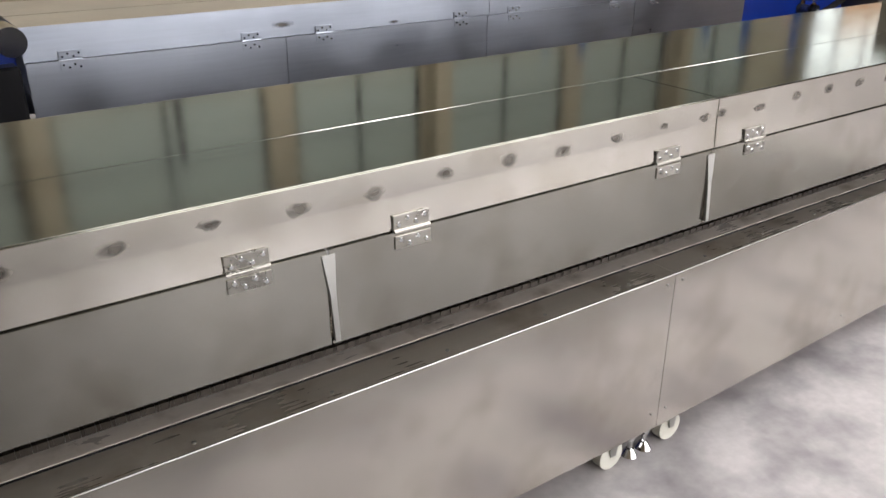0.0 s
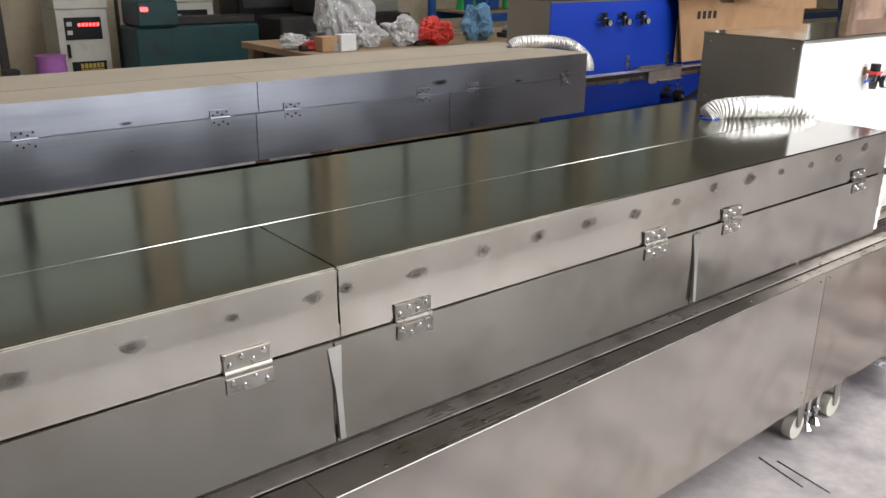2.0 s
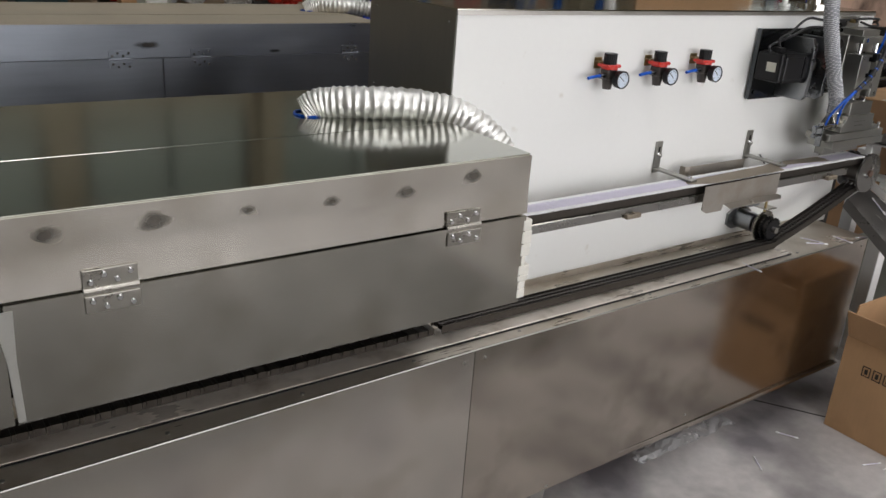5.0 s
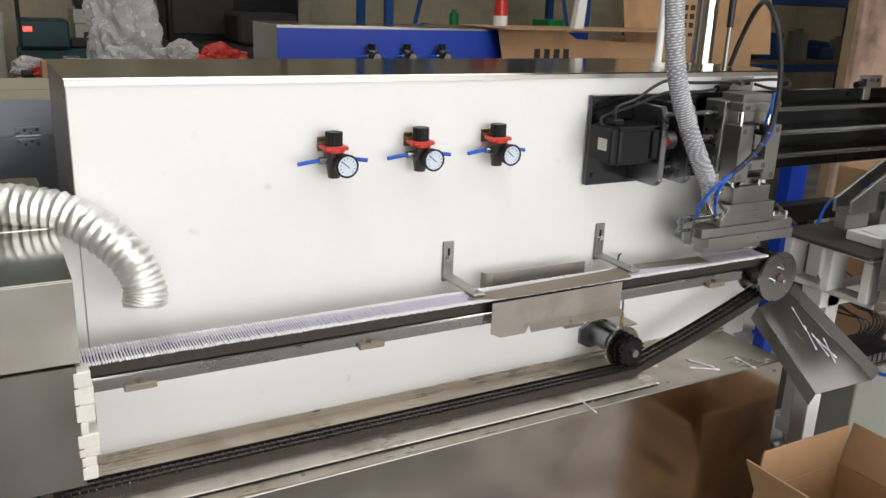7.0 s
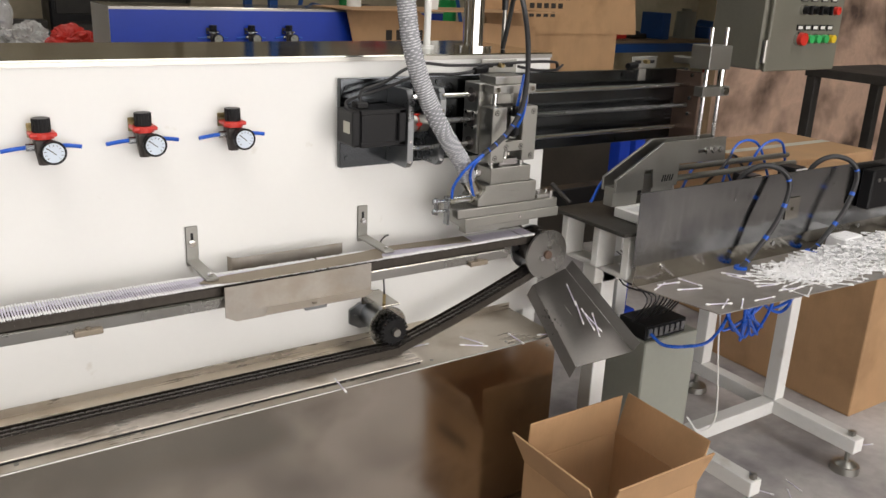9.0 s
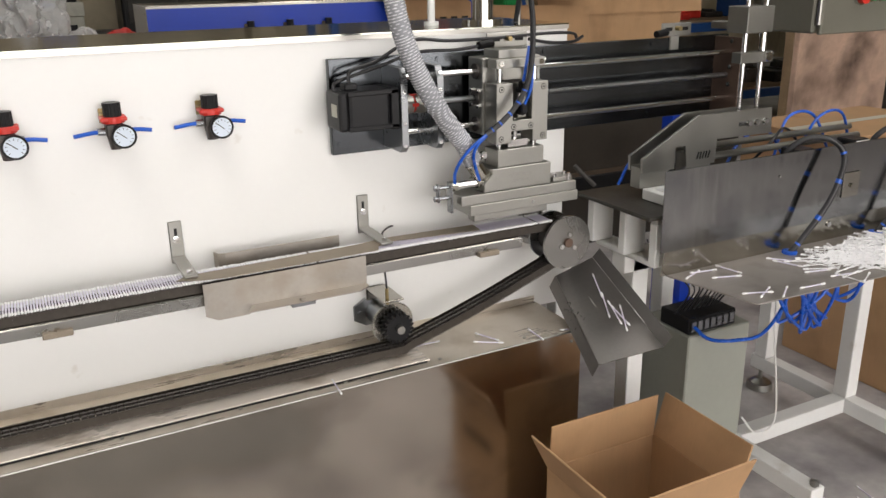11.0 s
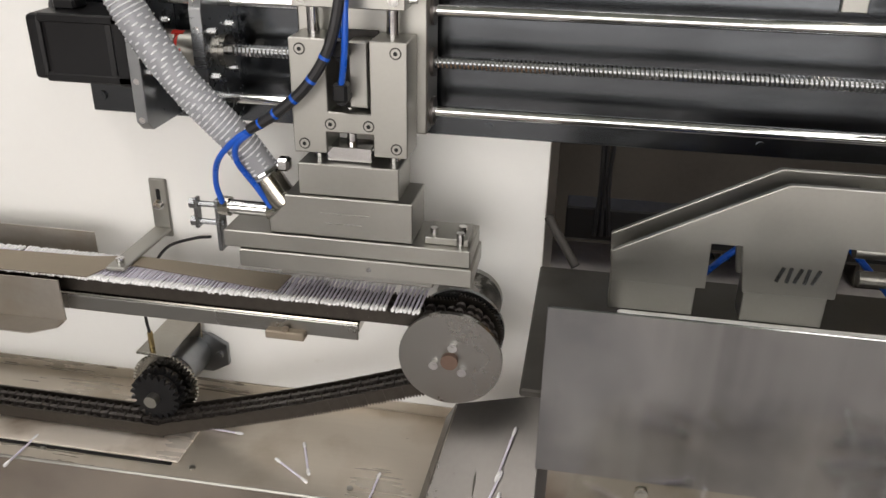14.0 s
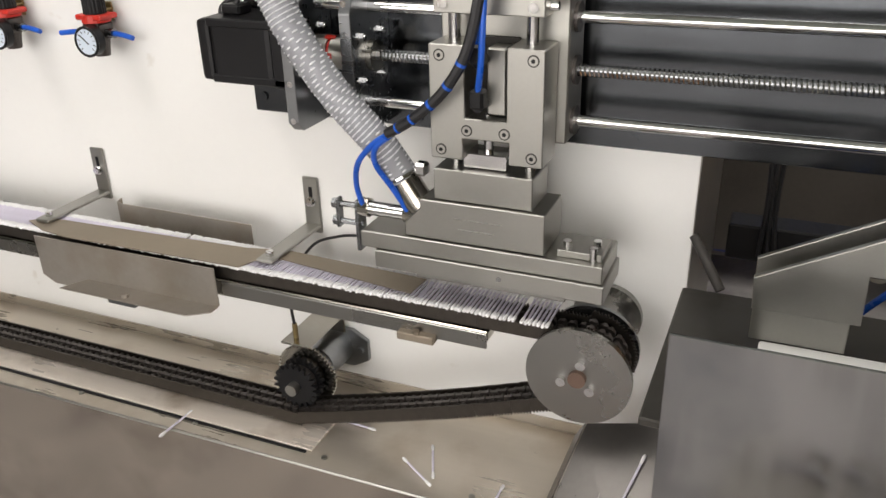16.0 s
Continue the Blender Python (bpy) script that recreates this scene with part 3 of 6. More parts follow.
def base(steel, tray, label, x1=1.62, last=None):
    def fy(x):
        return float(np.interp(x, (-3.95, -1.95, -0.05, 1.62), (-0.285, -0.276, -0.226, -0.208)))
    b = thing("swab_machine_stand", (-1, 0.0, 0.0), label, "machine", "machine stands")
    xs = (-3.95, -1.95, -0.05, x1)
    for x0, xe in zip(xs, xs[1:]):
        bm = B()
        prism(bm, [(x0 + 0.001, fy(x0)), (xe - 0.001, fy(xe)), (xe - 0.001, fy(xe) + 0.003), (x0 + 0.001, fy(x0) + 0.003)], "z", 0.145, 0.6295)
        ap = part("apron", bm, last if last and x0 > -0.1 else steel, b)
        bm = B()
        for x, z in ((x0 + 0.03, 0.605), (xe - 0.03, 0.605), (x0 + 0.03, 0.2), (xe - 0.03, 0.2), ((x0 + xe) / 2, 0.2)):
            rod(bm, (x, fy(x), z), (x, fy(x) - 0.0025, z), 0.004, 8, 0.003)
        part("rivets", bm, ALU, ap)
        bm = B()
        prism(bm, [(x0 + 0.001, fy(x0) + 0.0005), (xe - 0.001, fy(xe) + 0.0005), (xe - 0.001, -0.004), (x0 + 0.001, -0.004)], "z", 0.627, 0.6305)
        part("tray", bm, tray, b)
        bm = B()
        rod(bm, (x0, fy(x0) + 0.001, 0.6295), (xe, fy(xe) + 0.001, 0.6295), 0.0022, 8)
        for i in range(7):
            x = x0 + 0.15 + i * (xe - x0 - 0.3) / 6
            bolt(bm, (x, fy(x) + 0.025, 0.6305), (0, 0, 1), 0.0045, 0.002)
        part("folded_edge", bm, ALU, b)
    part("guide_rail", bx(B(), -3.95, 1.218, -0.183, -0.104, 0.6308, 0.6345, 0.001), RAIL_WORN, b, "worn pale guide strip under the chain")
    part("guide_slot", bx(B(), -3.95, 1.21, -0.1885, -0.1845, 0.6307, 0.633), BLACK, b)
    part("back_skin", bx(B(), -3.95, x1, 0.36, 0.365, 0.155, 0.60), last or steel, b)
    part("back_upstand", bx(B(), -3.95, x1 - 0.004, -0.0035, -0.0008, 0.6308, 0.648), tray, b)
    part("end_skin", bx(B(), x1 - 0.006, x1 - 0.003, fy(x1) + 0.004, 0.355, 0.155, 0.626), last or steel, b)
    part("bottom_skin", bx(B(), -3.94, x1 - 0.01, -0.22, 0.355, 0.16, 0.165), steel, b)
    for xc in (-3.6, -1.925, 0.085, 1.45):
        for y in ((-0.195, 0.28) if xc < 1 else (0.06, 0.28)):
            for dx in (-0.125, 0.125):
                x = xc + dx
                c = part("castor", bx(B(), x - 0.032, x + 0.032, y - 0.028, y + 0.028, 0.150, 0.1595, 0.002), ALU, b)
                bm = B()
                for s in (-0.021, 0.021):
                    prism(bm, [(x - 0.028, 0.15), (x + 0.028, 0.15), (x + 0.012, 0.045), (x - 0.008, 0.045)], "y", y + s - 0.0015, y + s + 0.0015)
                part("fork", bm, ALU, c)
                bm = B()
                rod(bm, (x, y - 0.016, 0.045), (x, y + 0.016, 0.045), 0.045, 24)
                part("wheel", bm, BEIGE, c, "cream nylon castor wheel", True)
            for dx in (-0.03, 0.03):
                bm = B()
                rod(bm, (xc + dx, y, 0.16), (xc + dx, y, 0.02), 0.008, 12)
                rod(bm, (xc + dx, y, 0.07), (xc + dx, y, 0.055), 0.014, 6)
                rod(bm, (xc + dx, y, 0.022), (xc + dx, y, 0.0), 0.012, 20, 0.026)
                part("levelling_foot", bm, CHROME, b, "bright screw foot")
    return b


def cabinet(panel, steel, top, label):
    c = thing("machine_cabinet", (0.85, 0.0, 0.6), label, "cabinet", "machine cabinets")
    bm = B()
    bx(bm, 0, 0.003, 0.006, 0.37, 0.616, 1.338)
    bx(bm, 1.697, 1.70, 0.006, 0.37, 0.616, 1.338)
    bx(bm, 0.003, 1.697, 0.366, 0.369, 0.616, 1.338)
    part("body", bm, steel, c)
    part("top", bx(B(), -0.002, 1.702, -0.001, 0.372, 1.3385, 1.3415), top, c, "polished steel top sheet")
    part("front_panel", bx(B(), 0.001, 1.699, 0.0, 0.0055, 0.616, 1.335), panel, c)
    part("filler", bx(B(), -0.038, -0.001, 0.0, 0.0055, 0.632, 1.096), panel, c)
    part("panel_edge", bx(B(), -0.0015, 1.7015, -0.0028, -0.0004, 1.3285, 1.3380), steel, c)
    bm = B()
    for z in (1.31, 1.12, 0.8):
        for y in (0.03, 0.34):
            rod(bm, (0, y, z), (-0.003, y, z), 0.004, 8, 0.002)
    part("rivets", bm, ALU, c)


def regulator(ring=RED, dial=DIAL, label="black air regulator with red ring, dial gauge and cut blue tubes"):
    """An air regulator with gauge; the gauge's centre is the origin, the panel 0.072 behind it."""
    g = thing("pressure_regulator", (0, 0, 0), label, "regulator", "regulators on the panel")
    bm = B()
    bx(bm, -0.028, 0.004, 0.022, 0.054, -0.004, 0.022, 0.003)
    rod(bm, (-0.012, 0.038, -0.028), (-0.012, 0.038, -0.003), 0.011, 16, 0.015)
    part("body", bm, IRON, g)
    bm = B()
    rod(bm, (-0.012, 0.038, 0.022), (-0.012, 0.038, 0.033), 0.021, 20)
    bx(bm, -0.036, 0.012, 0.02, 0.058, 0.026, 0.034, 0.002)
    part("ring", bm, ring, g, "red ring plate" if ring is RED else "grey ring plate")
    bm = prism(B(), [(-0.012 + q * math.cos(i * math.pi / 20), 0.038 + q * math.sin(i * math.pi / 20)) for i in range(40) for q in ((0.0168,) if i % 2 else (0.0155,))], "z", 0.034, 0.060, 0.0006)
    part("knob", bm, BLACK, g, "black ribbed knob")
    bm = B()
    bx(bm, -0.034, -0.008, 0.050, 0.0715, 0.035, 0.0375)
    bx(bm, -0.034, -0.008, 0.0685, 0.0715, 0.018, 0.046, 0.001)
    part("bracket", bm, BRASS, g, "yellow zinc bracket")
    bm = B()
    rod(bm, (0, 0.022, 0), (0, 0.004, 0), 0.006, 10)
    rod(bm, (0, 0.014, 0), (0, 0.0, 0), 0.0215, 32)
    tube(bm, [(0.0205 * math.cos(a * math.pi / 16), -0.0005, 0.0205 * math.sin(a * math.pi / 16)) for a in range(33)], 0.0022, 6)
    ga = part("gauge", bm, BLACK, g, "black rimmed dial gauge", True)
    part("dial", rod(B(), (0, 0.0, 0), (0, -0.0008, 0), 0.019, 32), dial, ga, "pale dial face" if dial is DIAL else "dull dial face")
    bm = B()
    m = pose(0, -0.0016, 0, 0, 40, 0)
    bx(bm, -0.015, 0.005, -0.0004, 0.0004, -0.0008, 0.0008, 0, m)
    for i in range(11):
        a = radians(-45 + i * 27)
        bx(bm, 0.0125, 0.0165, -0.0003, 0.0003, -0.0004, 0.0004, 0, pose(0, -0.0012, 0, 0, -math.degrees(a), 0))
    part("needle", bm, INK, ga)
    for s, end in ((-1, -0.085), (1, 0.055)):
        bm = B()
        rod(bm, (-0.012 + s * 0.014, 0.038, 0.006), (-0.012 + s * 0.030, 0.038, 0.006), 0.007, 12)
        part("fitting", bm, STEEL_DARK, g)
        part("air_tube", tube(B(), smooth_path([(-0.012 + s * 0.028, 0.038, 0.006), (-0.012 + s * 0.045, 0.037, 0.005), (end, 0.034, 0.002)], 4), 0.004, 8), TUBE_BLUE, g, "cut end of blue air tube", True)
    return g


CHAIN_Y = -0.124


def link_mesh(bm):
    """One chain link, its middle at the origin, along x."""
    for y in (-0.022, -0.008, 0.008, 0.022):
        n = len(bm.faces)
        if abs(y) > 0.02:
            teeth = []
            for i in range(6):
                a = -0.0126 + i * 0.0044
                teeth += [(a, 0.0090), (a + 0.0010, 0.0125), (a + 0.0022, 0.0125), (a + 0.0032, 0.0090)]
            prism(bm, [(-0.01348, -0.0085), (0.01348, -0.0085), (0.01348, 0.0090)] + teeth[::-1] + [(-0.01348, 0.0090)], "y", y - 0.0012, y + 0.0012)
        else:
            prism(bm, [(-0.0128, -0.008), (-0.001, -0.008), (-0.001, 0.004), (-0.004, 0.007), (-0.0098, 0.007), (-0.0128, 0.004)], "y", y - 0.003, y + 0.003)
            prism(bm, [(0.001, -0.008), (0.0128, -0.008), (0.0128, 0.004), (0.0098, 0.007), (0.004, 0.007), (0.001, 0.004)], "y", y - 0.003, y + 0.003)
        bm.faces.ensure_lookup_table()
        for f in bm.faces[n:]:
            f.material_index = 1 if abs(y) > 0.02 else 0
    for x in (-0.0068, 0.0068):
        rod(bm, (x, -0.0205, -0.001), (x, 0.0205, -0.001), 0.0036, 8)


def chain_frames():
    """Places along the chain: x, z, tilt in degrees."""
    out = []
    p = 0.027
    x = -0.06
    while x < 1.595:
        out.append((x, 0.884, 0))
        x += p
    r = 0.047
    n = 6
    for i in range(n):
        a = radians(90 - (i + 0.5) * 165 / n)
        out.append((1.601 + r * math.cos(a), 0.844 + r * math.sin(a), math.degrees(a) - 90))
    x0, z0, x1, z1 = 1.588, 0.794, 1.178, 0.658
    n = int(math.hypot(x0 - x1, z0 - z1) / p) + 1
    tilt = math.degrees(math.atan2(z0 - z1, x0 - x1))
    for i in range(n):
        f = (i + 0.5) / n
        sag = -0.006 * math.sin(math.pi * f)
        out.append((x0 + (x1 - x0) * f, z0 + (z1 - z0) * f + sag, tilt + 180))
    x = 1.168
    while x > -0.10:
        out.append((x, 0.6545, 180))
        x -= p
    return out


def conveyor(near=True):
    c = thing("swab_conveyor", (0.8, -0.12, 0.86), "dark chain conveyor on a steel rail before the panel", "conveyor", "swab conveyors")
    first = None
    for x, z, a in chain_frames():
        if first is None:
            bm = B()
            link_mesh(bm)
            me = bpy.data.meshes.new("link")
            bm.to_mesh(me)
            bm.free()
            me.materials.append(IRON)
            me.materials.append(SIDE_PLATE)
            first = me
        o = new("link", first)
        o.parent = c
        o.matrix_local = pose(x - 0.8, CHAIN_Y + 0.12, z - 0.86, 0, -a, 0)
    bm = B()
    x = -0.12
    while x > -3.9:
        bx(bm, x - 0.013, x + 0.013, CHAIN_Y - 0.022, CHAIN_Y + 0.022, 0.645, 0.660)
        bx(bm, x - 0.006, x + 0.006, CHAIN_Y - 0.025, CHAIN_Y + 0.025, 0.650, 0.6625)
        x -= 0.027
    tagged(part("chain_in_tunnel", bm, SIDE_PLATE, c), kind="stuff")
    rail = part("rail", bx(B(), -0.04, 1.480, -0.150, -0.098, 0.858, 0.8725, 0.002), STEEL, c)
    part("rail_lip", bx(B(), -0.04, 1.480, -0.1545, -0.1505, 0.850, 0.872, 0.001), TURNED, rail)
    for x in (0.06, 0.48, 0.90, 1.385):
        bm = B()
        bx(bm, x - 0.026, x + 0.026, -0.166, -0.10, 0.846, 0.8575, 0.0015)
        bolt(bm, (x, -0.161, 0.8575), (0, 0, 1), 0.005, 0.004)
        part("rail_clip", bm, TAN_STEEL, rail)
    for x in (0.06, 0.48, 0.90, 1.385):
        part("rail_arm", bx(B(), x - 0.012, x + 0.012, -0.10, -0.001, 0.846, 0.856, 0.001), STEEL_DARK, rail)
    # pulley
    px, pz = 1.601, 0.844
    pu = part("pulley", rod(B(), (px, -0.165, pz), (px, -0.158, pz), 0.0655, 64), TURNED, c, "large plain steel pulley disc", True)
    bm = B()
    rod(bm, (px, -0.092, pz), (px, -0.086, pz), 0.060, 56)
    part("rear_disc", bm, STEEL_DARK, pu, "", True)
    bm = B()
    rod(bm, (px, -0.157, pz), (px, -0.093, pz), 0.036, 40)
    part("drum", bm, IRON, pu, "", True)
    bm = B()
    rod(bm, (px, -0.085, pz), (px, -0.010, pz), 0.033, 40)
    rod(bm, (px, -0.011, pz), (px, -0.0005, pz), 0.047, 48)
    for a in (45, 135, 225, 315):
        bolt(bm, (px + 0.039 * math.cos(radians(a)), -0.011, pz + 0.039 * math.sin(radians(a))), (0, -1, 0), 0.006, 0.006)
    part("bearing_post", bm, TURNED, c, "turned steel bearing post", True)
    bm = B()
    for a in (80, 200, 320):
        bolt(bm, (px + 0.021 * math.cos(radians(a)), -0.165, pz + 0.021 * math.sin(radians(a))), (0, -1, 0), 0.006, 0.007)
    part("screws", bm, CHROME, pu)
    bm = B()
    rod(bm, (px, -0.165, pz), (px, -0.172, pz), 0.011, 20)
    part("axle", bm, RUSTY, pu)
    # idler
    ix, iz = 1.167, 0.702
    bm = B()
    rod(bm, (ix, -0.070, iz), (ix, -0.008, iz), 0.030, 32)
    prism(bm, [(ix - 0.058, iz - 0.018), (ix - 0.03, iz - 0.034), (ix + 0.03, iz - 0.034), (ix + 0.058, iz - 0.018), (ix + 0.058, iz + 0.018), (ix + 0.03, iz + 0.034), (ix - 0.03, iz + 0.034), (ix - 0.058, iz + 0.018)], "y", -0.009, -0.0005, 0.001)
    for s in (-1, 1):
        bolt(bm, (ix + s * 0.045, -0.009, iz), (0, -1, 0), 0.006, 0.005)
    idl = part("idler", bm, STEEL_DARK, c, "", True)

    def gear(r0, r1, n, y0, y1):
        pts = []
        for i in range(n):
            for q, rr in ((0, r0), (0.3, r1), (0.6, r1), (0.75, r0)):
                a = 2 * math.pi * (i + q) / n
                pts.append((ix + rr * math.cos(a), iz + rr * math.sin(a)))
        return prism(B(), pts, "y", y0, y1)
    part("gear_disc", gear(0.0465, 0.051, 48, -0.1005, -0.0955), STEEL, idl, "thin steel ratchet disc")
    for y in (-0.134, -0.114):
        part("sprocket", gear(0.030, 0.037, 20, y, y + 0.006), BLACK, idl, "black chain sprocket")
    bm = B()
    rod(bm, (ix, -0.133, iz), (ix, -0.076, iz), 0.026, 24)
    part("sprocket_hub", bm, IRON, idl, "", True)
    part("shaft", rod(B(), (ix, -0.147, iz), (ix, -0.133, iz), 0.0095, 20), ALU, idl, "", True)
    # sensor bracket above the idler
    bm = B()
    bx(bm, ix - 0.028, ix + 0.022, -0.118, -0.012, 0.762, 0.766, 0.001)
    bx(bm, ix - 0.028, ix + 0.022, -0.016, -0.012, 0.733, 0.766, 0.001)
    br = part("sensor_bracket", bm, STEEL, c)
    bm = B()
    rod(bm, (ix - 0.012, -0.10, 0.752), (ix - 0.012, -0.10, 0.79), 0.004, 10)
    part("sensor", bm, BRASS, br)
    part("sensor_cable", tube(B(), smooth_path([(ix - 0.012, -0.10, 0.785), (ix - 0.014, -0.10, 0.82), (ix - 0.012, -0.085, 0.865), (ix + 0.002, -0.05, 0.90), (ix + 0.03, -0.02, 0.905), (ix + 0.05, -0.003, 0.902)], 6), 0.0022, 6), CABLE, br)
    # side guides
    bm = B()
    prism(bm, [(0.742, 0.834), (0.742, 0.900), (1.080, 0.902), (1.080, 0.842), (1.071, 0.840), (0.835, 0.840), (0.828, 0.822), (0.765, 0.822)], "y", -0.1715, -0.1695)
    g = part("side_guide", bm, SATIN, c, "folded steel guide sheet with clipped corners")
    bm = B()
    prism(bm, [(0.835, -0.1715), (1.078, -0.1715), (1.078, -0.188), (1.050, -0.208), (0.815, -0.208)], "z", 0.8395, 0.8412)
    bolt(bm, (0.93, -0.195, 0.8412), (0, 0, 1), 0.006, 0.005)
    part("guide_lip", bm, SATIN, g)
    part("guide_clip", bx(B(), 0.905, 0.955, -0.205, -0.15, 0.831, 0.839, 0.001), STEEL_DARK, g)
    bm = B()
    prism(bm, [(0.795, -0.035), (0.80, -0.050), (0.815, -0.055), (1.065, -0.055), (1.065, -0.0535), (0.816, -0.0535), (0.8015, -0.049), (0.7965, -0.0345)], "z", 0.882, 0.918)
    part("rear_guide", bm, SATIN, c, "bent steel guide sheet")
    bm = B()
    prism(bm, [(0.70, -0.140), (0.72, -0.120), (1.09, -0.104), (1.15, -0.090), (1.376, -0.102), (1.372, -0.145), (1.16, -0.118), (1.125, -0.135), (1.115, -0.160), (0.80, -0.1675), (0.75, -0.160)], "z", 0.9050, 0.9064)
    part("hold_down", bm, TAN_STEEL, c, "thin flat hold-down strip over the swabs")
    for x in (0.729, 1.144):
        bm = B()
        bx(bm, x - 0.0135, x + 0.0135, -0.0055, -0.0003, 0.897, 0.987, 0.0015)
        bx(bm, x - 0.0135, x + 0.0135, -0.140, -0.0055, 0.9067, 0.9122, 0.0015)
        b2 = part("bracket", bm, ALU, c, "aluminium angle bracket")
        bm = B()
        bx(bm, x - 0.003, x + 0.003, -0.0062, -0.0056, 0.942, 0.972)
        part("slot", bm, BLACK, b2)
        bm = B()
        bolt(bm, (x, -0.0057, 0.949), (0, -1, 0), 0.008, 0.0025)
        bolt(bm, (x, -0.0082, 0.949), (0, -1, 0), 0.0055, 0.006)
        bolt(bm, (x, -0.124, 0.9122), (0, 0, 1), 0.0055, 0.007)
        part("screws", bm, CHROME, b2)
    return c


def swab_mesh():
    bm = B()
    L = 0.0365
    prof = [(-L, 0.0008), (-L + 0.0015, 0.0022), (-L + 0.006, 0.0028), (-L + 0.011, 0.0023), (-L + 0.0135, 0.0018)]
    prof = prof + [(-a, b) for a, b in reversed(prof)]
    rings = [[bm.verts.new((r * math.cos(k * math.pi / 3), y, r * math.sin(k * math.pi / 3))) for k in range(6)] for y, r in prof]
    for i, (a, b) in enumerate(zip(rings, rings[1:])):
        for k in range(6):
            f = bm.faces.new((a[k], a[(k + 1) % 6], b[(k + 1) % 6], b[k]))
            f.smooth = True
            f.material_index = 1 if i == 4 else 0
    bm.faces.new(rings[0][::-1])
    bm.faces.new(rings[-1])
    bmesh.ops.recalc_face_normals(bm, faces=bm.faces)
    me = bpy.data.meshes.new("cotton_swab")
    bm.to_mesh(me)
    bm.free()
    me.materials.append(COTTON)
    me.materials.append(PAPER)
    return me


SWAB = swab_mesh()


def swab(x, y, z, rz=0.0, rx=0.0, group="loose cotton swabs", label="white cotton swab with two padded ends lying loose"):
    o = new("cotton_swab", SWAB)
    o.matrix_world = Matrix.Translation(OFF) @ pose(x, y, z, rx, 0, rz)
    return tagged(o, label, "cotton swab", group)


def swabs_on_chain(x0, x1, pitch, joined=False):
    """Swabs lying crosswise on the chain; the far ones as one object."""
    bm = B()
    x = x0
    while x < x1:
        m = (x, CHAIN_Y + random.uniform(-0.0015, 0.0015), 0.9022 + random.uniform(-0.0004, 0.0004), random.uniform(-0.5, 0.5), 0, random.uniform(-1.0, 1.0))
        x += pitch
        if random.random() < 0.005:
            continue
        if joined:
            n = len(bm.verts)
            bm.from_mesh(SWAB)
            bm.verts.ensure_lookup_table()
            bmesh.ops.transform(bm, matrix=pose(*m), verts=bm.verts[n:])
        else:
            swab(m[0], m[1], m[2], m[5], m[3], "swabs on the conveyor chain", "white cotton swab held crosswise on the conveyor chain")
    if joined:
        ob = whole("swab_row", bm, COTTON, ((x0 + x1) / 2, CHAIN_Y, 0.9), "dense row of white cotton swabs on the chain", "cotton swabs", kind="stuff")
        ob.data.materials.append(PAPER)
    bm.free() if bm.is_valid else None


base(APRON_LIT, STEEL_TRAY, "long brushed steel machine base on castors and screw feet", 1.62, APRON_REFLEX)
tunnel(STEEL, STEEL_TOP, "long brushed steel drying tunnel with hinged doors")
duct()
cabinet(WHITE, CAB_SIDE, STEEL_TOP, "steel machine cabinet with a white front panel")
g = regulator()
g.location = (0.465, -0.073, 1.181)
for x in (0.649, 0.831):
    copy_thing(g, pose(x, -0.073, 1.182))
conveyor()
swabs_on_chain(-0.03, 0.50, 0.0051, True)
swabs_on_chain(0.50, 1.385, 0.0051)
swabs_on_chain(1.386, 1.560, 0.0054)
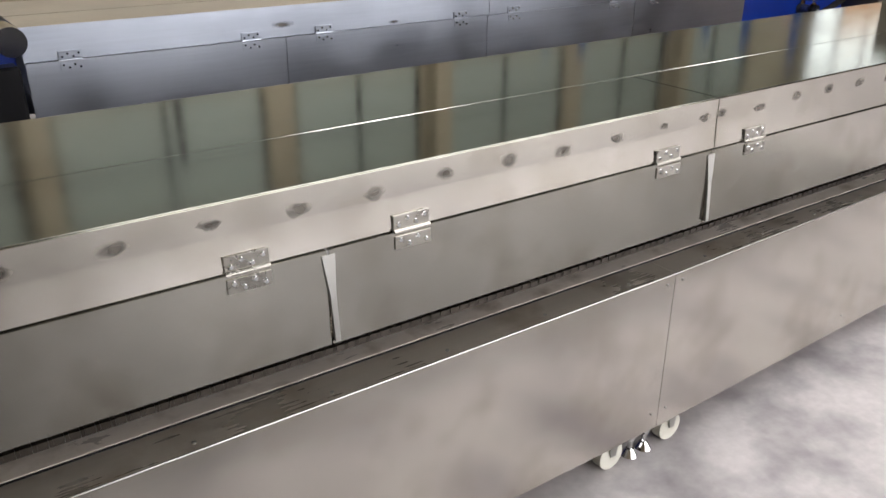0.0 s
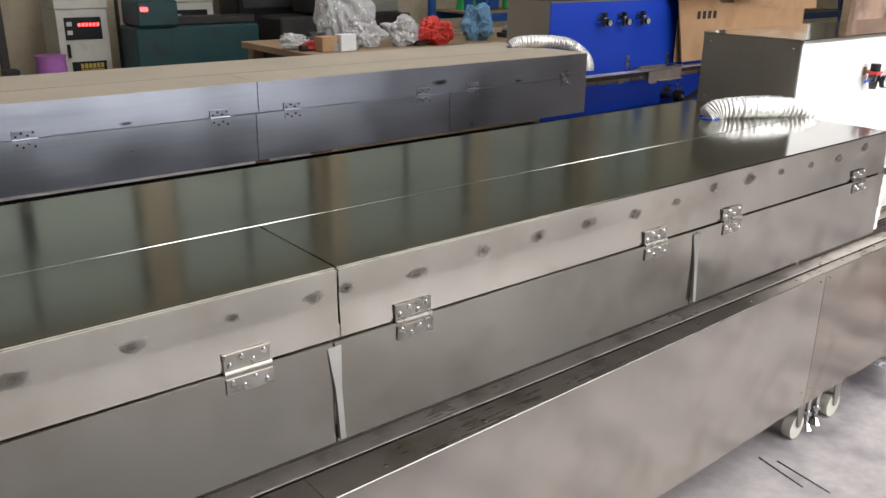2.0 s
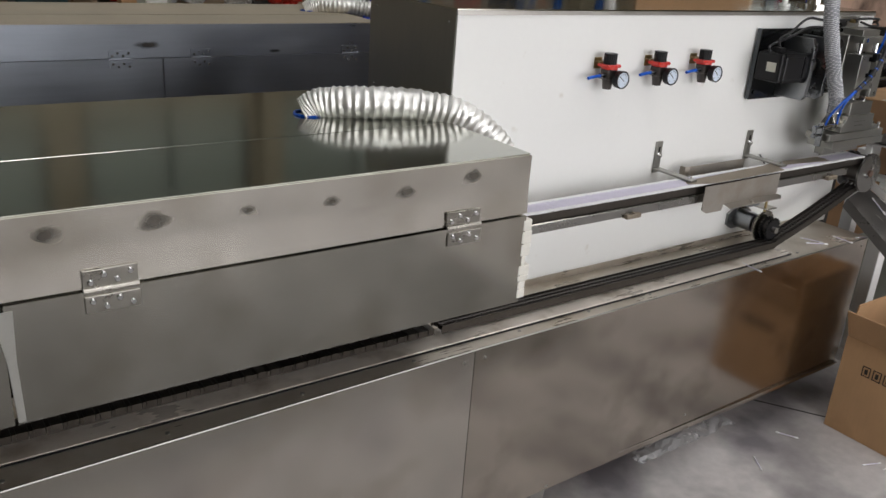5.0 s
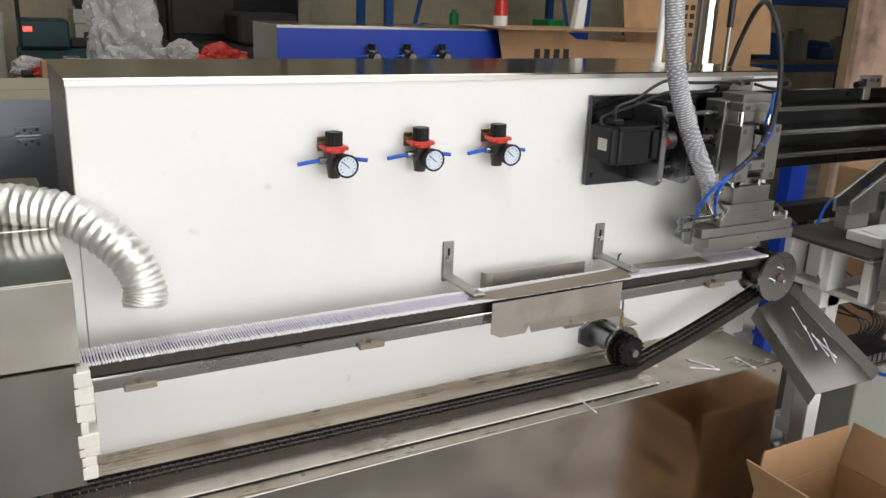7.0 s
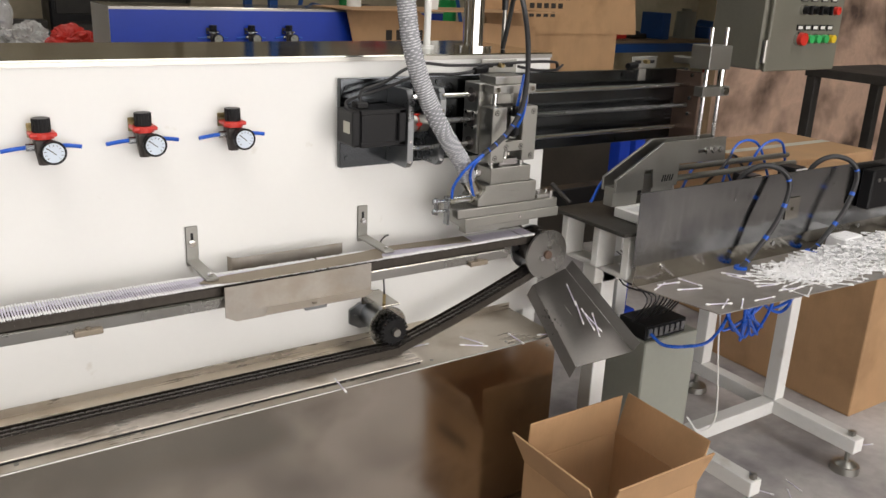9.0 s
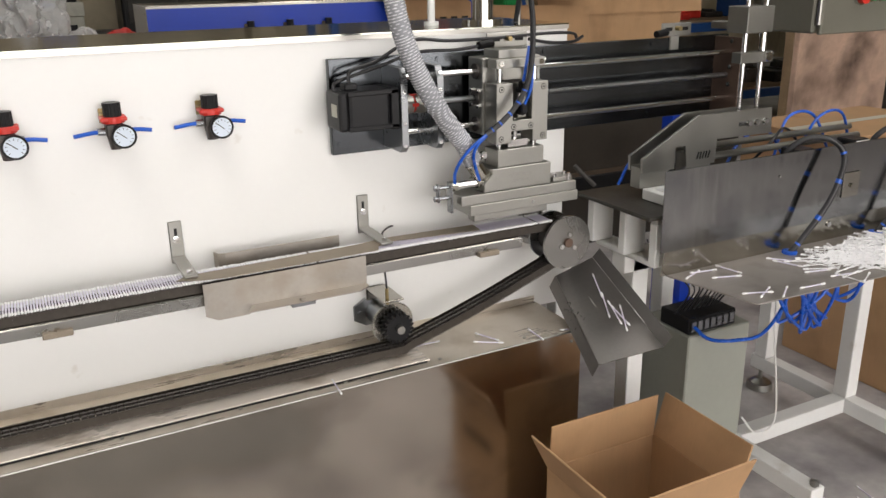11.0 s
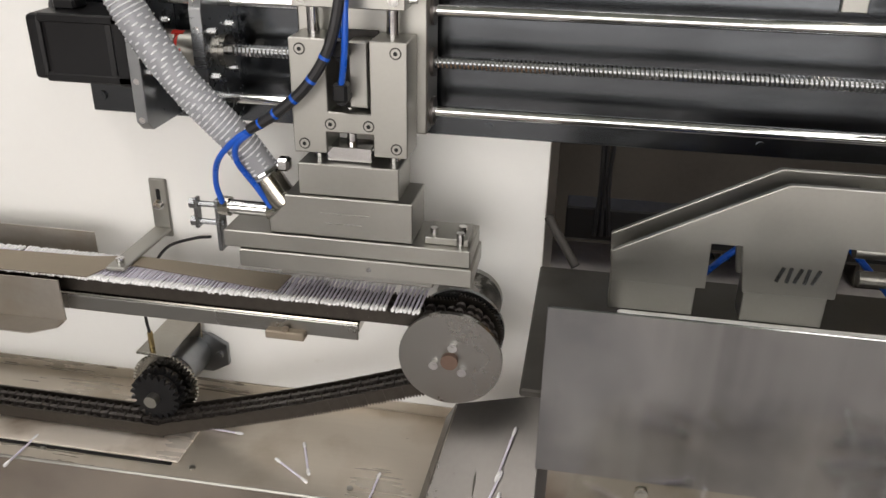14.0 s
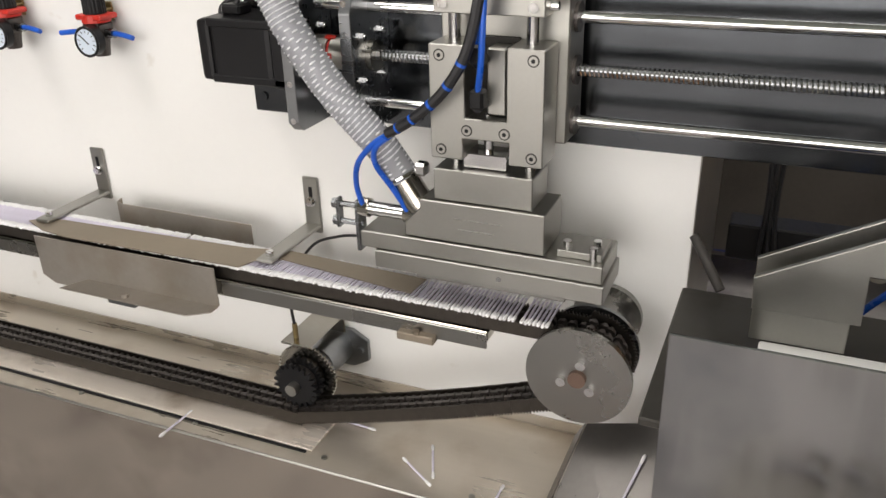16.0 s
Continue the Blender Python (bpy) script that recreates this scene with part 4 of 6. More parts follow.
# ---- linear slide on the panel ----
def slide():
    s = thing("linear_slide", (1.64, 0.0, 1.09), "dark steel linear slide with two rods, ball screw and motor", "linear slide")
    pl = part("back_plate", bx(B(), 1.075, 2.215, -0.020, -0.0045, 1.088, 1.293, 0.0015), SLIDE_PLATE, s, "dark ground steel plate")
    bm = B()
    for x, z in ((1.092, 1.110), (1.092, 1.272), (1.335, 1.279), (1.335, 1.101), (1.62, 1.279), (1.62, 1.101), (1.95, 1.279), (1.95, 1.101)):
        bolt(bm, (x, -0.0200, z), (0, -1, 0), 0.0062, 0.003)
    part("screws", bm, SLIDE_PLATE, pl)
    for z in (1.252, 1.134):
        part("guide_rod", rod(B(), (1.222, -0.07, z), (2.165, -0.07, z), 0.0066, 24), CHROME, s, "polished guide rod", True)
    bm = B()
    rod(bm, (1.245, -0.07, 1.193), (2.165, -0.07, 1.193), 0.0066, 16)
    core = part("ball_screw", bm, STEEL_DARK, s, "threaded ball screw", True)
    bm = B()
    pts = []
    n = 165 * 8
    for i in range(n):
        a = i * math.pi / 4
        pts.append((1.31 + 0.85 * i / n, -0.07 + 0.0066 * math.cos(a), 1.193 + 0.0066 * math.sin(a)))
    tube(bm, pts, 0.0014, 5)
    part("thread", bm, CHROME, core, "bright rounded screw thread", True)
    # motor and its two bearing plates
    for x0, x1 in ((1.196, 1.212), (1.281, 1.297)):
        bm = B()
        prism(bm, [(-0.020, 1.097), (-0.108, 1.097), (-0.120, 1.109), (-0.120, 1.250), (-0.108, 1.276), (-0.020, 1.276)], "x", x0, x1, 0.001)
        bp = part("bearing_plate", bm, STEEL_DARK, s, "thick chamfered steel bearing plate")
        bm = B()
        for z in (1.112, 1.16, 1.226, 1.262):
            bolt(bm, ((x0 + x1) / 2, -0.1195, z), (0, -1, 0), 0.004, 0.0012)
        for z in (1.166, 1.22):
            bolt(bm, (x1, -0.095, z), (1, 0, 0), 0.005, 0.005)
            bolt(bm, (x1, -0.045, z), (1, 0, 0), 0.005, 0.005)
        part("screws", bm, CHROME, bp)
    bm = B()
    bx(bm, 1.082, 1.176, -0.112, -0.028, 1.152, 1.234, 0.008, None, 2)
    for z in (1.152, 1.224):
        bx(bm, 1.080, 1.195, -0.1135, -0.027, z, z + 0.011, 0.002)
    mo = part("motor", bm, BLACK, s, "black square servo motor")
    part("flange", bx(B(), 1.176, 1.1955, -0.1135, -0.0265, 1.150, 1.236, 0.002), BLACK, mo)
    part("end_cap", bx(B(), 1.062, 1.083, -0.111, -0.029, 1.153, 1.233, 0.006, None, 2), BLACK, mo)
    part("motor_label", bx(B(), 1.0608, 1.0618, -0.096, -0.066, 1.182, 1.208), BEIGE, mo, "pale label sticker")
    bm = B()
    bx(bm, 1.085, 1.115, -0.085, -0.055, 1.234, 1.248, 0.003)
    part("connector", bm, BLACK, mo)
    bm = B()
    for z in (1.160, 1.228):
        bolt(bm, (1.176, -0.106, z), (-1, 0, 0), 0.004, 0.004)
    part("screws", bm, CHROME, mo)
    bm = B()
    rod(bm, (1.218, -0.07, 1.193), (1.241, -0.07, 1.193), 0.0215, 32)
    rod(bm, (1.246, -0.07, 1.193), (1.272, -0.07, 1.193), 0.0215, 32)
    co = part("coupling", bm, ALU, s, "aluminium jaw coupling", True)
    bm = B()
    rod(bm, (1.241, -0.07, 1.193), (1.246, -0.07, 1.193), 0.019, 24)
    for a in (-70, -140):
        bx(bm, 1.236, 1.251, -0.0035, 0.0035, 0.0185, 0.0222, 0, Matrix.Translation((0, -0.07, 1.193)) @ pose(0, 0, 0, a + 160, 0, 0))
    part("spider", bm, RED, co, "red coupling spider")
    bm = B()
    rod(bm, (1.297, -0.07, 1.193), (1.305, -0.07, 1.193), 0.020, 24)
    part("screw_nut", bm, STEEL, s, "", True)
    bm = B()
    bx(bm, 2.165, 2.180, -0.115, -0.020, 1.090, 1.290, 0.0015)
    ep = part("end_plate", bm, RUSTY, s, "brown steel end plate")
    bm = B()
    for z in (1.10, 1.17, 1.215, 1.28):
        bolt(bm, (2.165, -0.085, z), (-1, 0, 0), 0.006, 0.006)
    part("screws", bm, CHROME, ep)
    # limit switch brackets over the plate
    for x, w in ((1.51, 0.055), (2.02, 0.05)):
        bm = B()
        bx(bm, x - w, x + w, -0.03, -0.026, 1.296, 1.330, 0.002)
        bx(bm, x - 0.014, x + 0.014, -0.026, -0.020, 1.262, 1.30, 0.001)
        b = part("switch_bracket", bm, ALU, s, "slotted aluminium switch bracket")
        bm = B()
        bx(bm, x - w + 0.012, x - w + 0.035, -0.0306, -0.0296, 1.310, 1.319)
        bx(bm, x + w - 0.035, x + w - 0.012, -0.0306, -0.0296, 1.310, 1.319)
        rod(bm, (x - w - 0.03, -0.045, 1.305), (x - w + 0.01, -0.038, 1.308), 0.009, 10)
        part("limit_switches", bm, BLACK, b)
        bm = B()
        rod(bm, (x, -0.030, 1.316), (x, -0.045, 1.316), 0.006, 10)
        part("nut", bm, BRASS, b)
    for k, pts in enumerate((
        [(1.10, -0.070, 1.246), (1.11, -0.06, 1.27), (1.17, -0.05, 1.285), (1.23, -0.04, 1.312), (1.28, -0.035, 1.325), (1.36, -0.03, 1.318), (1.47, -0.03, 1.318), (1.62, -0.028, 1.322), (1.70, -0.02, 1.318), (1.75, 0.03, 1.30)],
        [(1.075, -0.07, 1.225), (1.07, -0.06, 1.24), (1.09, -0.05, 1.252), (1.18, -0.05, 1.275), (1.27, -0.042, 1.298), (1.37, -0.04, 1.298), (1.43, -0.042, 1.304)],
        [(1.565, -0.035, 1.312), (1.63, -0.03, 1.300), (1.70, -0.02, 1.298), (1.76, 0.02, 1.305)])):
        part("cable", tube(B(), smooth_path(pts, 8), 0.0038, 8), CABLE, s, "black cable", True)


slide()


# ---- pick-up carriage ----
def carriage():
    c = thing("pickup_carriage", (1.475, -0.1, 0.915), "aluminium pick-up carriage hanging on the slide rods over the chain", "carriage")
    x0, x1 = 1.410, 1.545
    bm = B()
    bx(bm, x0 - 0.006, x1 + 0.012, -0.098, -0.035, 1.112, 1.282, 0.002)
    bl = part("slide_block", bm, ALU, c, "machined aluminium slide block")
    bm = B()
    for z in (1.252, 1.193, 1.134):
        for xx, s in ((x0 - 0.006, -1), (x1 + 0.012, 1)):
            rod(bm, (xx, -0.07, z), (xx + s * 0.004, -0.07, z), 0.017, 24)
    part("bearings", bm, IRON, bl, "", True)
    bm = B()
    for z in (1.21, 1.176):
        for s, xx in ((-1, x0 - 0.006),):
            bolt(bm, (xx, -0.086, z), (s, 0, 0), 0.005, 0.006)
            bolt(bm, (xx, -0.054, z), (s, 0, 0), 0.005, 0.006)
    part("screws", bm, CHROME, bl)
    # U-shaped front plate
    bm = B()
    prism(bm, [(x0, 1.098), (x0 + 0.040, 1.098), (x0 + 0.040, 1.124), (x1 - 0.040, 1.124), (x1 - 0.040, 1.098), (x1, 1.098), (x1, 1.230), (x1 - 0.043, 1.230), (x1 - 0.043, 1.148), (x0 + 0.043, 1.148), (x0 + 0.043, 1.230), (x0, 1.230)], "y", -0.150, -0.100, 0.0012)
    u = part("front_plate", bm, ALU, c, "H-shaped machined front plate")
    bm = B()
    for x, z in ((x0 + 0.013, 1.218), (x1 - 0.013, 1.218), (x0 + 0.013, 1.109), (x1 - 0.013, 1.109), (x0 + 0.045, 1.134), (x1 - 0.045, 1.134)):
        part("counterbore", rod(B(), (x, -0.150, z), (x, -0.1504, z), 0.0068, 16), DARK_JUNK, u, "dark counterbored hole", True)
        rod(bm, (x, -0.1503, z), (x, -0.1512, z), 0.0052, 12)
        part("socket", rod(B(), (x, -0.1512, z), (x, -0.1515, z), 0.0026, 6), BLACK, u, "hexagon socket")
    part("screws", bm, ALU, u)
    bm = B()
    bx(bm, x0 + 0.004, x1 - 0.004, -0.142, -0.105, 1.262, 1.282, 0.001)
    cl = part("clamp_bar", bm, ALU, c)
    bm = B()
    for x in (x0 + 0.016, x1 - 0.016):
        bolt(bm, (x, -0.142, 1.272), (0, -1, 0), 0.006, 0.004)
    bolt(bm, (x1 - 0.004, -0.125, 1.272), (1, 0, 0), 0.005, 0.010)
    part("screws", bm, CHROME, cl)
    for x in (x0 + 0.022, x1 - 0.022):
        part("lift_rod", rod(B(), (x, -0.124, 1.075), (x, -0.124, 1.262), 0.007, 16), CHROME, c, "polished lift rod", True)
    part("top_block", bx(B(), x0 + 0.02, x1 - 0.02, -0.125, -0.06, 1.282, 1.300, 0.001), ALU, c)
    # small lift cylinder in the slot
    bm = B()
    bx(bm, 1.474, 1.497, -0.136, -0.106, 1.150, 1.226, 0.002)
    # Dark plate added behind the slot: its deep shade is given as colour.
    part("slot_shade", bx(B(), 1.4535, 1.5015, -0.1055, -0.1005, 1.148, 1.232), DARK_JUNK, c, "dark plate standing in for the shade deep in the slot")
    cy = part("lift_cylinder", bm, ALU, c, "small square air cylinder")
    bm = B()
    for z in (1.215, 1.166):
        rod(bm, (1.472, -0.140, z), (1.472, -0.160, z), 0.007, 12)
        bx(bm, 1.464, 1.481, -0.168, -0.150, z - 0.002, z + 0.020, 0.003)
    part("elbow_fittings", bm, BLACK, cy, "black elbow fitting with blue collar")
    bm = B()
    rod(bm, (1.473, -0.125, 1.149), (1.473, -0.125, 1.10), 0.006, 12)
    bx(bm, 1.446, 1.500, -0.14, -0.105, 1.086, 1.104, 0.001)
    part("piston_rod", bm, CHROME, cy)
    # suction head, stepped blocks
    bm = B()
    bx(bm, 1.413, 1.535, -0.152, -0.092, 1.046, 1.085, 0.0012)
    h = part("suction_head", bm, ALU, c, "stepped aluminium suction head")
    bm = B()
    prism(bm, [(1.375, 0.995), (1.375, 1.012), (1.396, 1.034), (1.396, 1.0455), (1.552, 1.0455), (1.552, 0.995)], "y", -0.158, -0.086, 0.0012)
    part("head_block", bm, ALU, h)
    bm = B()
    bx(bm, 1.315, 1.622, -0.162, -0.082, 0.972, 0.994, 0.0012)
    bx(bm, 1.335, 1.625, -0.166, -0.080, 0.948, 0.9715, 0.0012)
    bx(bm, 1.565, 1.618, -0.15, -0.10, 0.994, 1.003, 0.001)
    part("head_bar", bm, ALU, h)
    part("nozzle_plate", bx(B(), 1.370, 1.570, -0.120, -0.090, 0.918, 0.9475, 0.001), ALU, h)
    bm = B()
    for x, y in ((1.608, -0.15), (1.608, -0.13), (1.575, -0.14)):
        rod(bm, (x, y, 0.994), (x, y, 1.012), 0.0048, 10)
    bolt(bm, (1.50, -0.166, 0.96), (0, -1, 0), 0.0035, 0.001)
    part("screws", bm, CHROME, h)
    bm = B()
    for i in range(4):
        bx(bm, 1.440 + i * 0.016, 1.452 + i * 0.016, -0.1583, -0.15805, 1.026, 1.0268)
        bx(bm, 1.446 + i * 0.012, 1.455 + i * 0.012, -0.1583, -0.15805, 1.013, 1.0138)
    part("scribed_marks", bm, CHROME, h, "faint scribed marks")
    # release cylinder on the head's end
    bm = B()
    rod(bm, (1.312, -0.135, 1.014), (1.372, -0.135, 1.014), 0.0095, 20)
    rc = part("release_cylinder", bm, CHROME, c, "slim chrome air cylinder", True)
    bm = B()
    rod(bm, (1.303, -0.135, 1.014), (1.316, -0.135, 1.014), 0.0125, 12)
    rod(bm, (1.366, -0.135, 1.014), (1.380, -0.135, 1.014), 0.0125, 12)
    part("cylinder_caps", bm, STEEL, rc)
    bm = B()
    for z in (1.014, 0.990):
        rod(bm, (1.266, -0.135, z), (1.306, -0.135, z), 0.0038, 10)
        rod(bm, (1.262, -0.135, z), (1.270, -0.135, z), 0.007, 6)
    bx(bm, 1.268, 1.273, -0.141, -0.129, 0.982, 1.022, 0.001)
    bx(bm, 1.298, 1.304, -0.145, -0.125, 0.955, 1.024, 0.001)
    part("pusher", bm, STEEL_DARK, rc)
    # suction elbow
    bm = tube(B(), smooth_path([(1.405, -0.13, 1.018), (1.385, -0.13, 1.027), (1.370, -0.13, 1.047), (1.358, -0.13, 1.066)], 6), 0.019, 20)
    el = part("suction_elbow", bm, STEEL, c, "steel elbow with hose clip", True)
    bm = B()
    tube(bm, [(1.362 + 0.021 * math.cos(a * 0.4) * 0.85, -0.13 + 0.021 * math.sin(a * 0.4), 1.062 + 0.021 * math.cos(a * 0.4) * 0.5) for a in range(17)], 0.003, 6)
    bx(bm, 1.380, 1.396, -0.138, -0.122, 1.066, 1.082, 0.003)
    part("hose_clip", bm, CHROME, el)
    # air tubes
    for pts in (
        [(1.309, -0.142, 1.020), (1.307, -0.150, 1.05), (1.320, -0.165, 1.085), (1.348, -0.175, 1.115), (1.370, -0.178, 1.130)],
        [(1.372, -0.142, 1.020), (1.358, -0.150, 1.05), (1.344, -0.165, 1.085), (1.350, -0.175, 1.110), (1.371, -0.177, 1.128)],
        [(1.472, -0.160, 1.232), (1.474, -0.168, 1.27), (1.480, -0.170, 1.31)],
        [(1.473, -0.162, 1.180), (1.482, -0.175, 1.22), (1.485, -0.176, 1.27), (1.486, -0.172, 1.31)]):
        part("air_tube", tube(B(), smooth_path(pts, 8), 0.0036, 10), TUBE_BLUE, c, "thin blue air tube", True)
    loom = [(1.368, -0.178, 1.130), (1.40, -0.18, 1.150), (1.44, -0.182, 1.185), (1.468, -0.182, 1.23), (1.482, -0.178, 1.29), (1.49, -0.165, 1.37), (1.492, -0.14, 1.45), (1.515, -0.08, 1.505), (1.56, -0.01, 1.49), (1.60, 0.06, 1.42), (1.615, 0.10, 1.345)]
    path = smooth_path(loom, 14)
    lo = part("cable_loom", tube(B(), path, 0.0062, 10), CABLE, c, "black spiral-wrapped cable loom", True)
    bm = B()
    for i in range(6, 40, 8):
        tube(bm, path[i:i + 2], 0.0065, 10)
    part("wrap_gaps", bm, TUBE_BLUE, lo, "blue tube showing between the wraps")


carriage()


def suction_hose():
    h = thing("suction_hose", (1.36, -0.13, 1.07), "clear ribbed suction hose running up from the carriage", "hose")
    path = smooth_path([(1.362, -0.130, 1.060), (1.335, -0.140, 1.105), (1.285, -0.150, 1.165), (1.235, -0.155, 1.240), (1.195, -0.152, 1.33), (1.172, -0.148, 1.43), (1.165, -0.13, 1.60), (1.20, -0.05, 1.9), (1.35, 0.1, 2.3), (1.50, 0.12, 2.60)], 30)
    part("wall", tube(B(), path, 0.0205, 20), CLEAR, h, "", True)
    bm = B()
    pts = []
    turn, a = 0.0, (path[1] - path[0]).orthogonal().normalized()
    for p, q in zip(path, path[1:]):
        d = (q - p).normalized()
        a = (a - d * a.dot(d)).normalized()
        b = d.cross(a)
        steps = max(1, round((q - p).length / 0.0007))
        for k in range(steps):
            w = (turn + (q - p).length * k / steps) * 2 * math.pi / 0.0058
            pts.append(p.lerp(q, k / steps) + (a * math.cos(w) + b * math.sin(w)) * 0.0206)
        turn += (q - p).length
    tube(bm, pts, 0.0013, 6)
    part("spiral", bm, HOSE_RIB, h, "milky spiral rib of the hose", True)


suction_hose()

# posts standing on the cabinet
bm = B()
rod(bm, (1.53, 0.12, 1.3415), (1.53, 0.12, 2.7), 0.027, 32)
rod(bm, (1.53, 0.12, 1.3415), (1.53, 0.12, 1.352), 0.05, 32)
whole("steel_post", bm, CHROME, (1.53, 0.12, 1.3415), "thick polished steel post on the cabinet top", "post", smooth=True)
bm = B()
rod(bm, (1.40, 0.14, 1.3415), (1.40, 0.14, 2.2), 0.009, 16)
rod(bm, (1.40, 0.14, 1.3415), (1.40, 0.14, 1.350), 0.018, 16)
whole("thin_post", bm, WHITE_PAINT, (1.40, 0.14, 1.3415), "thin pale rod on the cabinet top", "post", smooth=True)
t = thing("cable_mast", (1.66, 0.16, 1.3415), "thin steel mast with a black cable sleeve", "post")
part("rod", rod(B(), (1.66, 0.16, 1.3415), (1.66, 0.16, 1.44), 0.006, 12), ALU, t, "", True)
part("sleeve", rod(B(), (1.66, 0.16, 1.44), (1.66, 0.16, 1.95), 0.009, 12), CABLE, t, "", True)


# ---- chute under the pulley ----
def chute():
    c = thing("swab_chute", (1.65, -0.25, 0.62), "folded steel chute sloping down under the pulley", "chute")
    a, b, d, e = Vector((1.605, -0.115, 0.742)), Vector((1.719, -0.110, 0.769)), Vector((1.722, -0.386, 0.632)), Vector((1.565, -0.352, 0.610))

    def slab(q, th):
        bm = B()
        n = (q[1] - q[0]).cross(q[3] - q[0]).normalized() * th
        lo = [bm.verts.new(p) for p in q]
        hi = [bm.verts.new(p + n) for p in q]
        bm.faces.new(lo)
        bm.faces.new(hi[::-1])
        for i in range(4):
            bm.faces.new((lo[i], hi[i], hi[(i + 1) % 4], lo[(i + 1) % 4]))
        bmesh.ops.recalc_face_normals(bm, faces=bm.faces)
        return bm
    part("bed", slab([a, b, d, e], 0.002), CHUTE, c, "brushed steel bed with a weld scar")
    up = Vector((0.020, -0.004, 0.022))
    part("side", slab([b + Vector((0.002, 0, 0)), d + Vector((0.002, 0, 0)), d + up, b + up], 0.0015), CHUTE, c)
    up = Vector((-0.016, 0.004, -0.028))
    part("side", slab([a - Vector((0.002, 0, 0)), e - Vector((0.002, 0, 0)), e + up, a + up], 0.0015), CHUTE, c)
    down = (e - a).normalized()
    across = (b - a).normalized()
    n = across.cross(down).normalized()
    if n.z < 0:
        n = -n
    q = Matrix((across, down, n)).transposed().to_4x4()
    for u, v, rz in ((0.090, 0.085, 14), (0.085, 0.145, 18), (0.098, 0.175, 6), (0.108, 0.19, -8), (0.112, 0.20, 20)):
        p = a + across * u + down * v + n * 0.0045
        o = new("cotton_swab", SWAB)
        o.matrix_world = Matrix.Translation(p) @ q @ pose(0, 0, 0, 0, 0, rz)
        tagged(o, "white cotton swab slid down onto the chute", "cotton swab", "loose cotton swabs")
    bm = tube(B(), smooth_path([a + across * 0.05 + down * 0.07 - n * 0.004, a + across * 0.058 + down * 0.12 - n * 0.004, a + across * 0.07 + down * 0.21 - n * 0.004], 6), 0.004, 8, [0.001 + 0.0055 * math.sin(math.pi * min(1, i / 12)) for i in range(13)])
    part("weld_scar", bm, ALU, c)


chute()

# swabs fallen on the tray: middle of each and its turn
for x, y, rz in ((1.380, -0.168, 57), (0.988, -0.203, -4), (1.502, -0.185, -2), (1.248, -0.104, 87), (1.393, -0.140, 24), (1.600, -0.205, 70)):
    swab(x, y, 0.6335, rz)


# ---- outfeed table with its machine ----
def white_frame():
    f = thing("table_frame", (2.4, -0.15, 0.0), "white painted steel table frame on screw feet", "frame")
    part("side_bar", bx(B(), 2.715, 2.765, -0.485, 0.22, 0.08, 0.13, 0.002), WHITE_PAINT, f)
    part("side_bar", bx(B(), 2.205, 2.255, -0.47, 0.22, 0.08, 0.13, 0.002), WHITE_PAINT, f)
    part("side_bar", bx(B(), 1.80, 1.85, -0.30, 0.22, 0.08, 0.13, 0.002), WHITE_PAINT, f)
    part("cross_bar", bx(B(), 1.852, 2.203, -0.175, -0.125, 0.08, 0.13, 0.002), WHITE_PAINT, f)
    part("cross_bar", bx(B(), 2.257, 2.713, -0.175, -0.125, 0.08, 0.13, 0.002), WHITE_PAINT, f)
    for x, y in ((2.74, -0.15), (2.74, 0.18), (1.825, -0.15), (1.825, 0.18), (2.23, 0.18)):
        part("leg", bx(B(), x - 0.025, x + 0.025, y - 0.025, y + 0.025, 0.132, 0.786, 0.002), WHITE_PAINT, f)
    part("top_rail", bx(B(), 1.77, 2.85, -0.175, -0.125, 0.735, 0.784, 0.002), WHITE_PAINT, f)
    for x in (2.74, 2.23, 1.825):
        for y in (-0.455 if x > 2 else -0.27, 0.19):
            bm = B()
            rod(bm, (x, y, 0.15), (x, y, 0.02), 0.008, 12)
            rod(bm, (x, y, 0.135), (x, y, 0.147), 0.013, 6)
            rod(bm, (x, y, 0.038), (x, y, 0.024), 0.016, 24, 0.036)
            rod(bm, (x, y, 0.024), (x, y, 0.0), 0.043, 24, 0.047)
            part("screw_foot", bm, ALU, f, "dull steel screw foot with round pad", True)


white_frame()


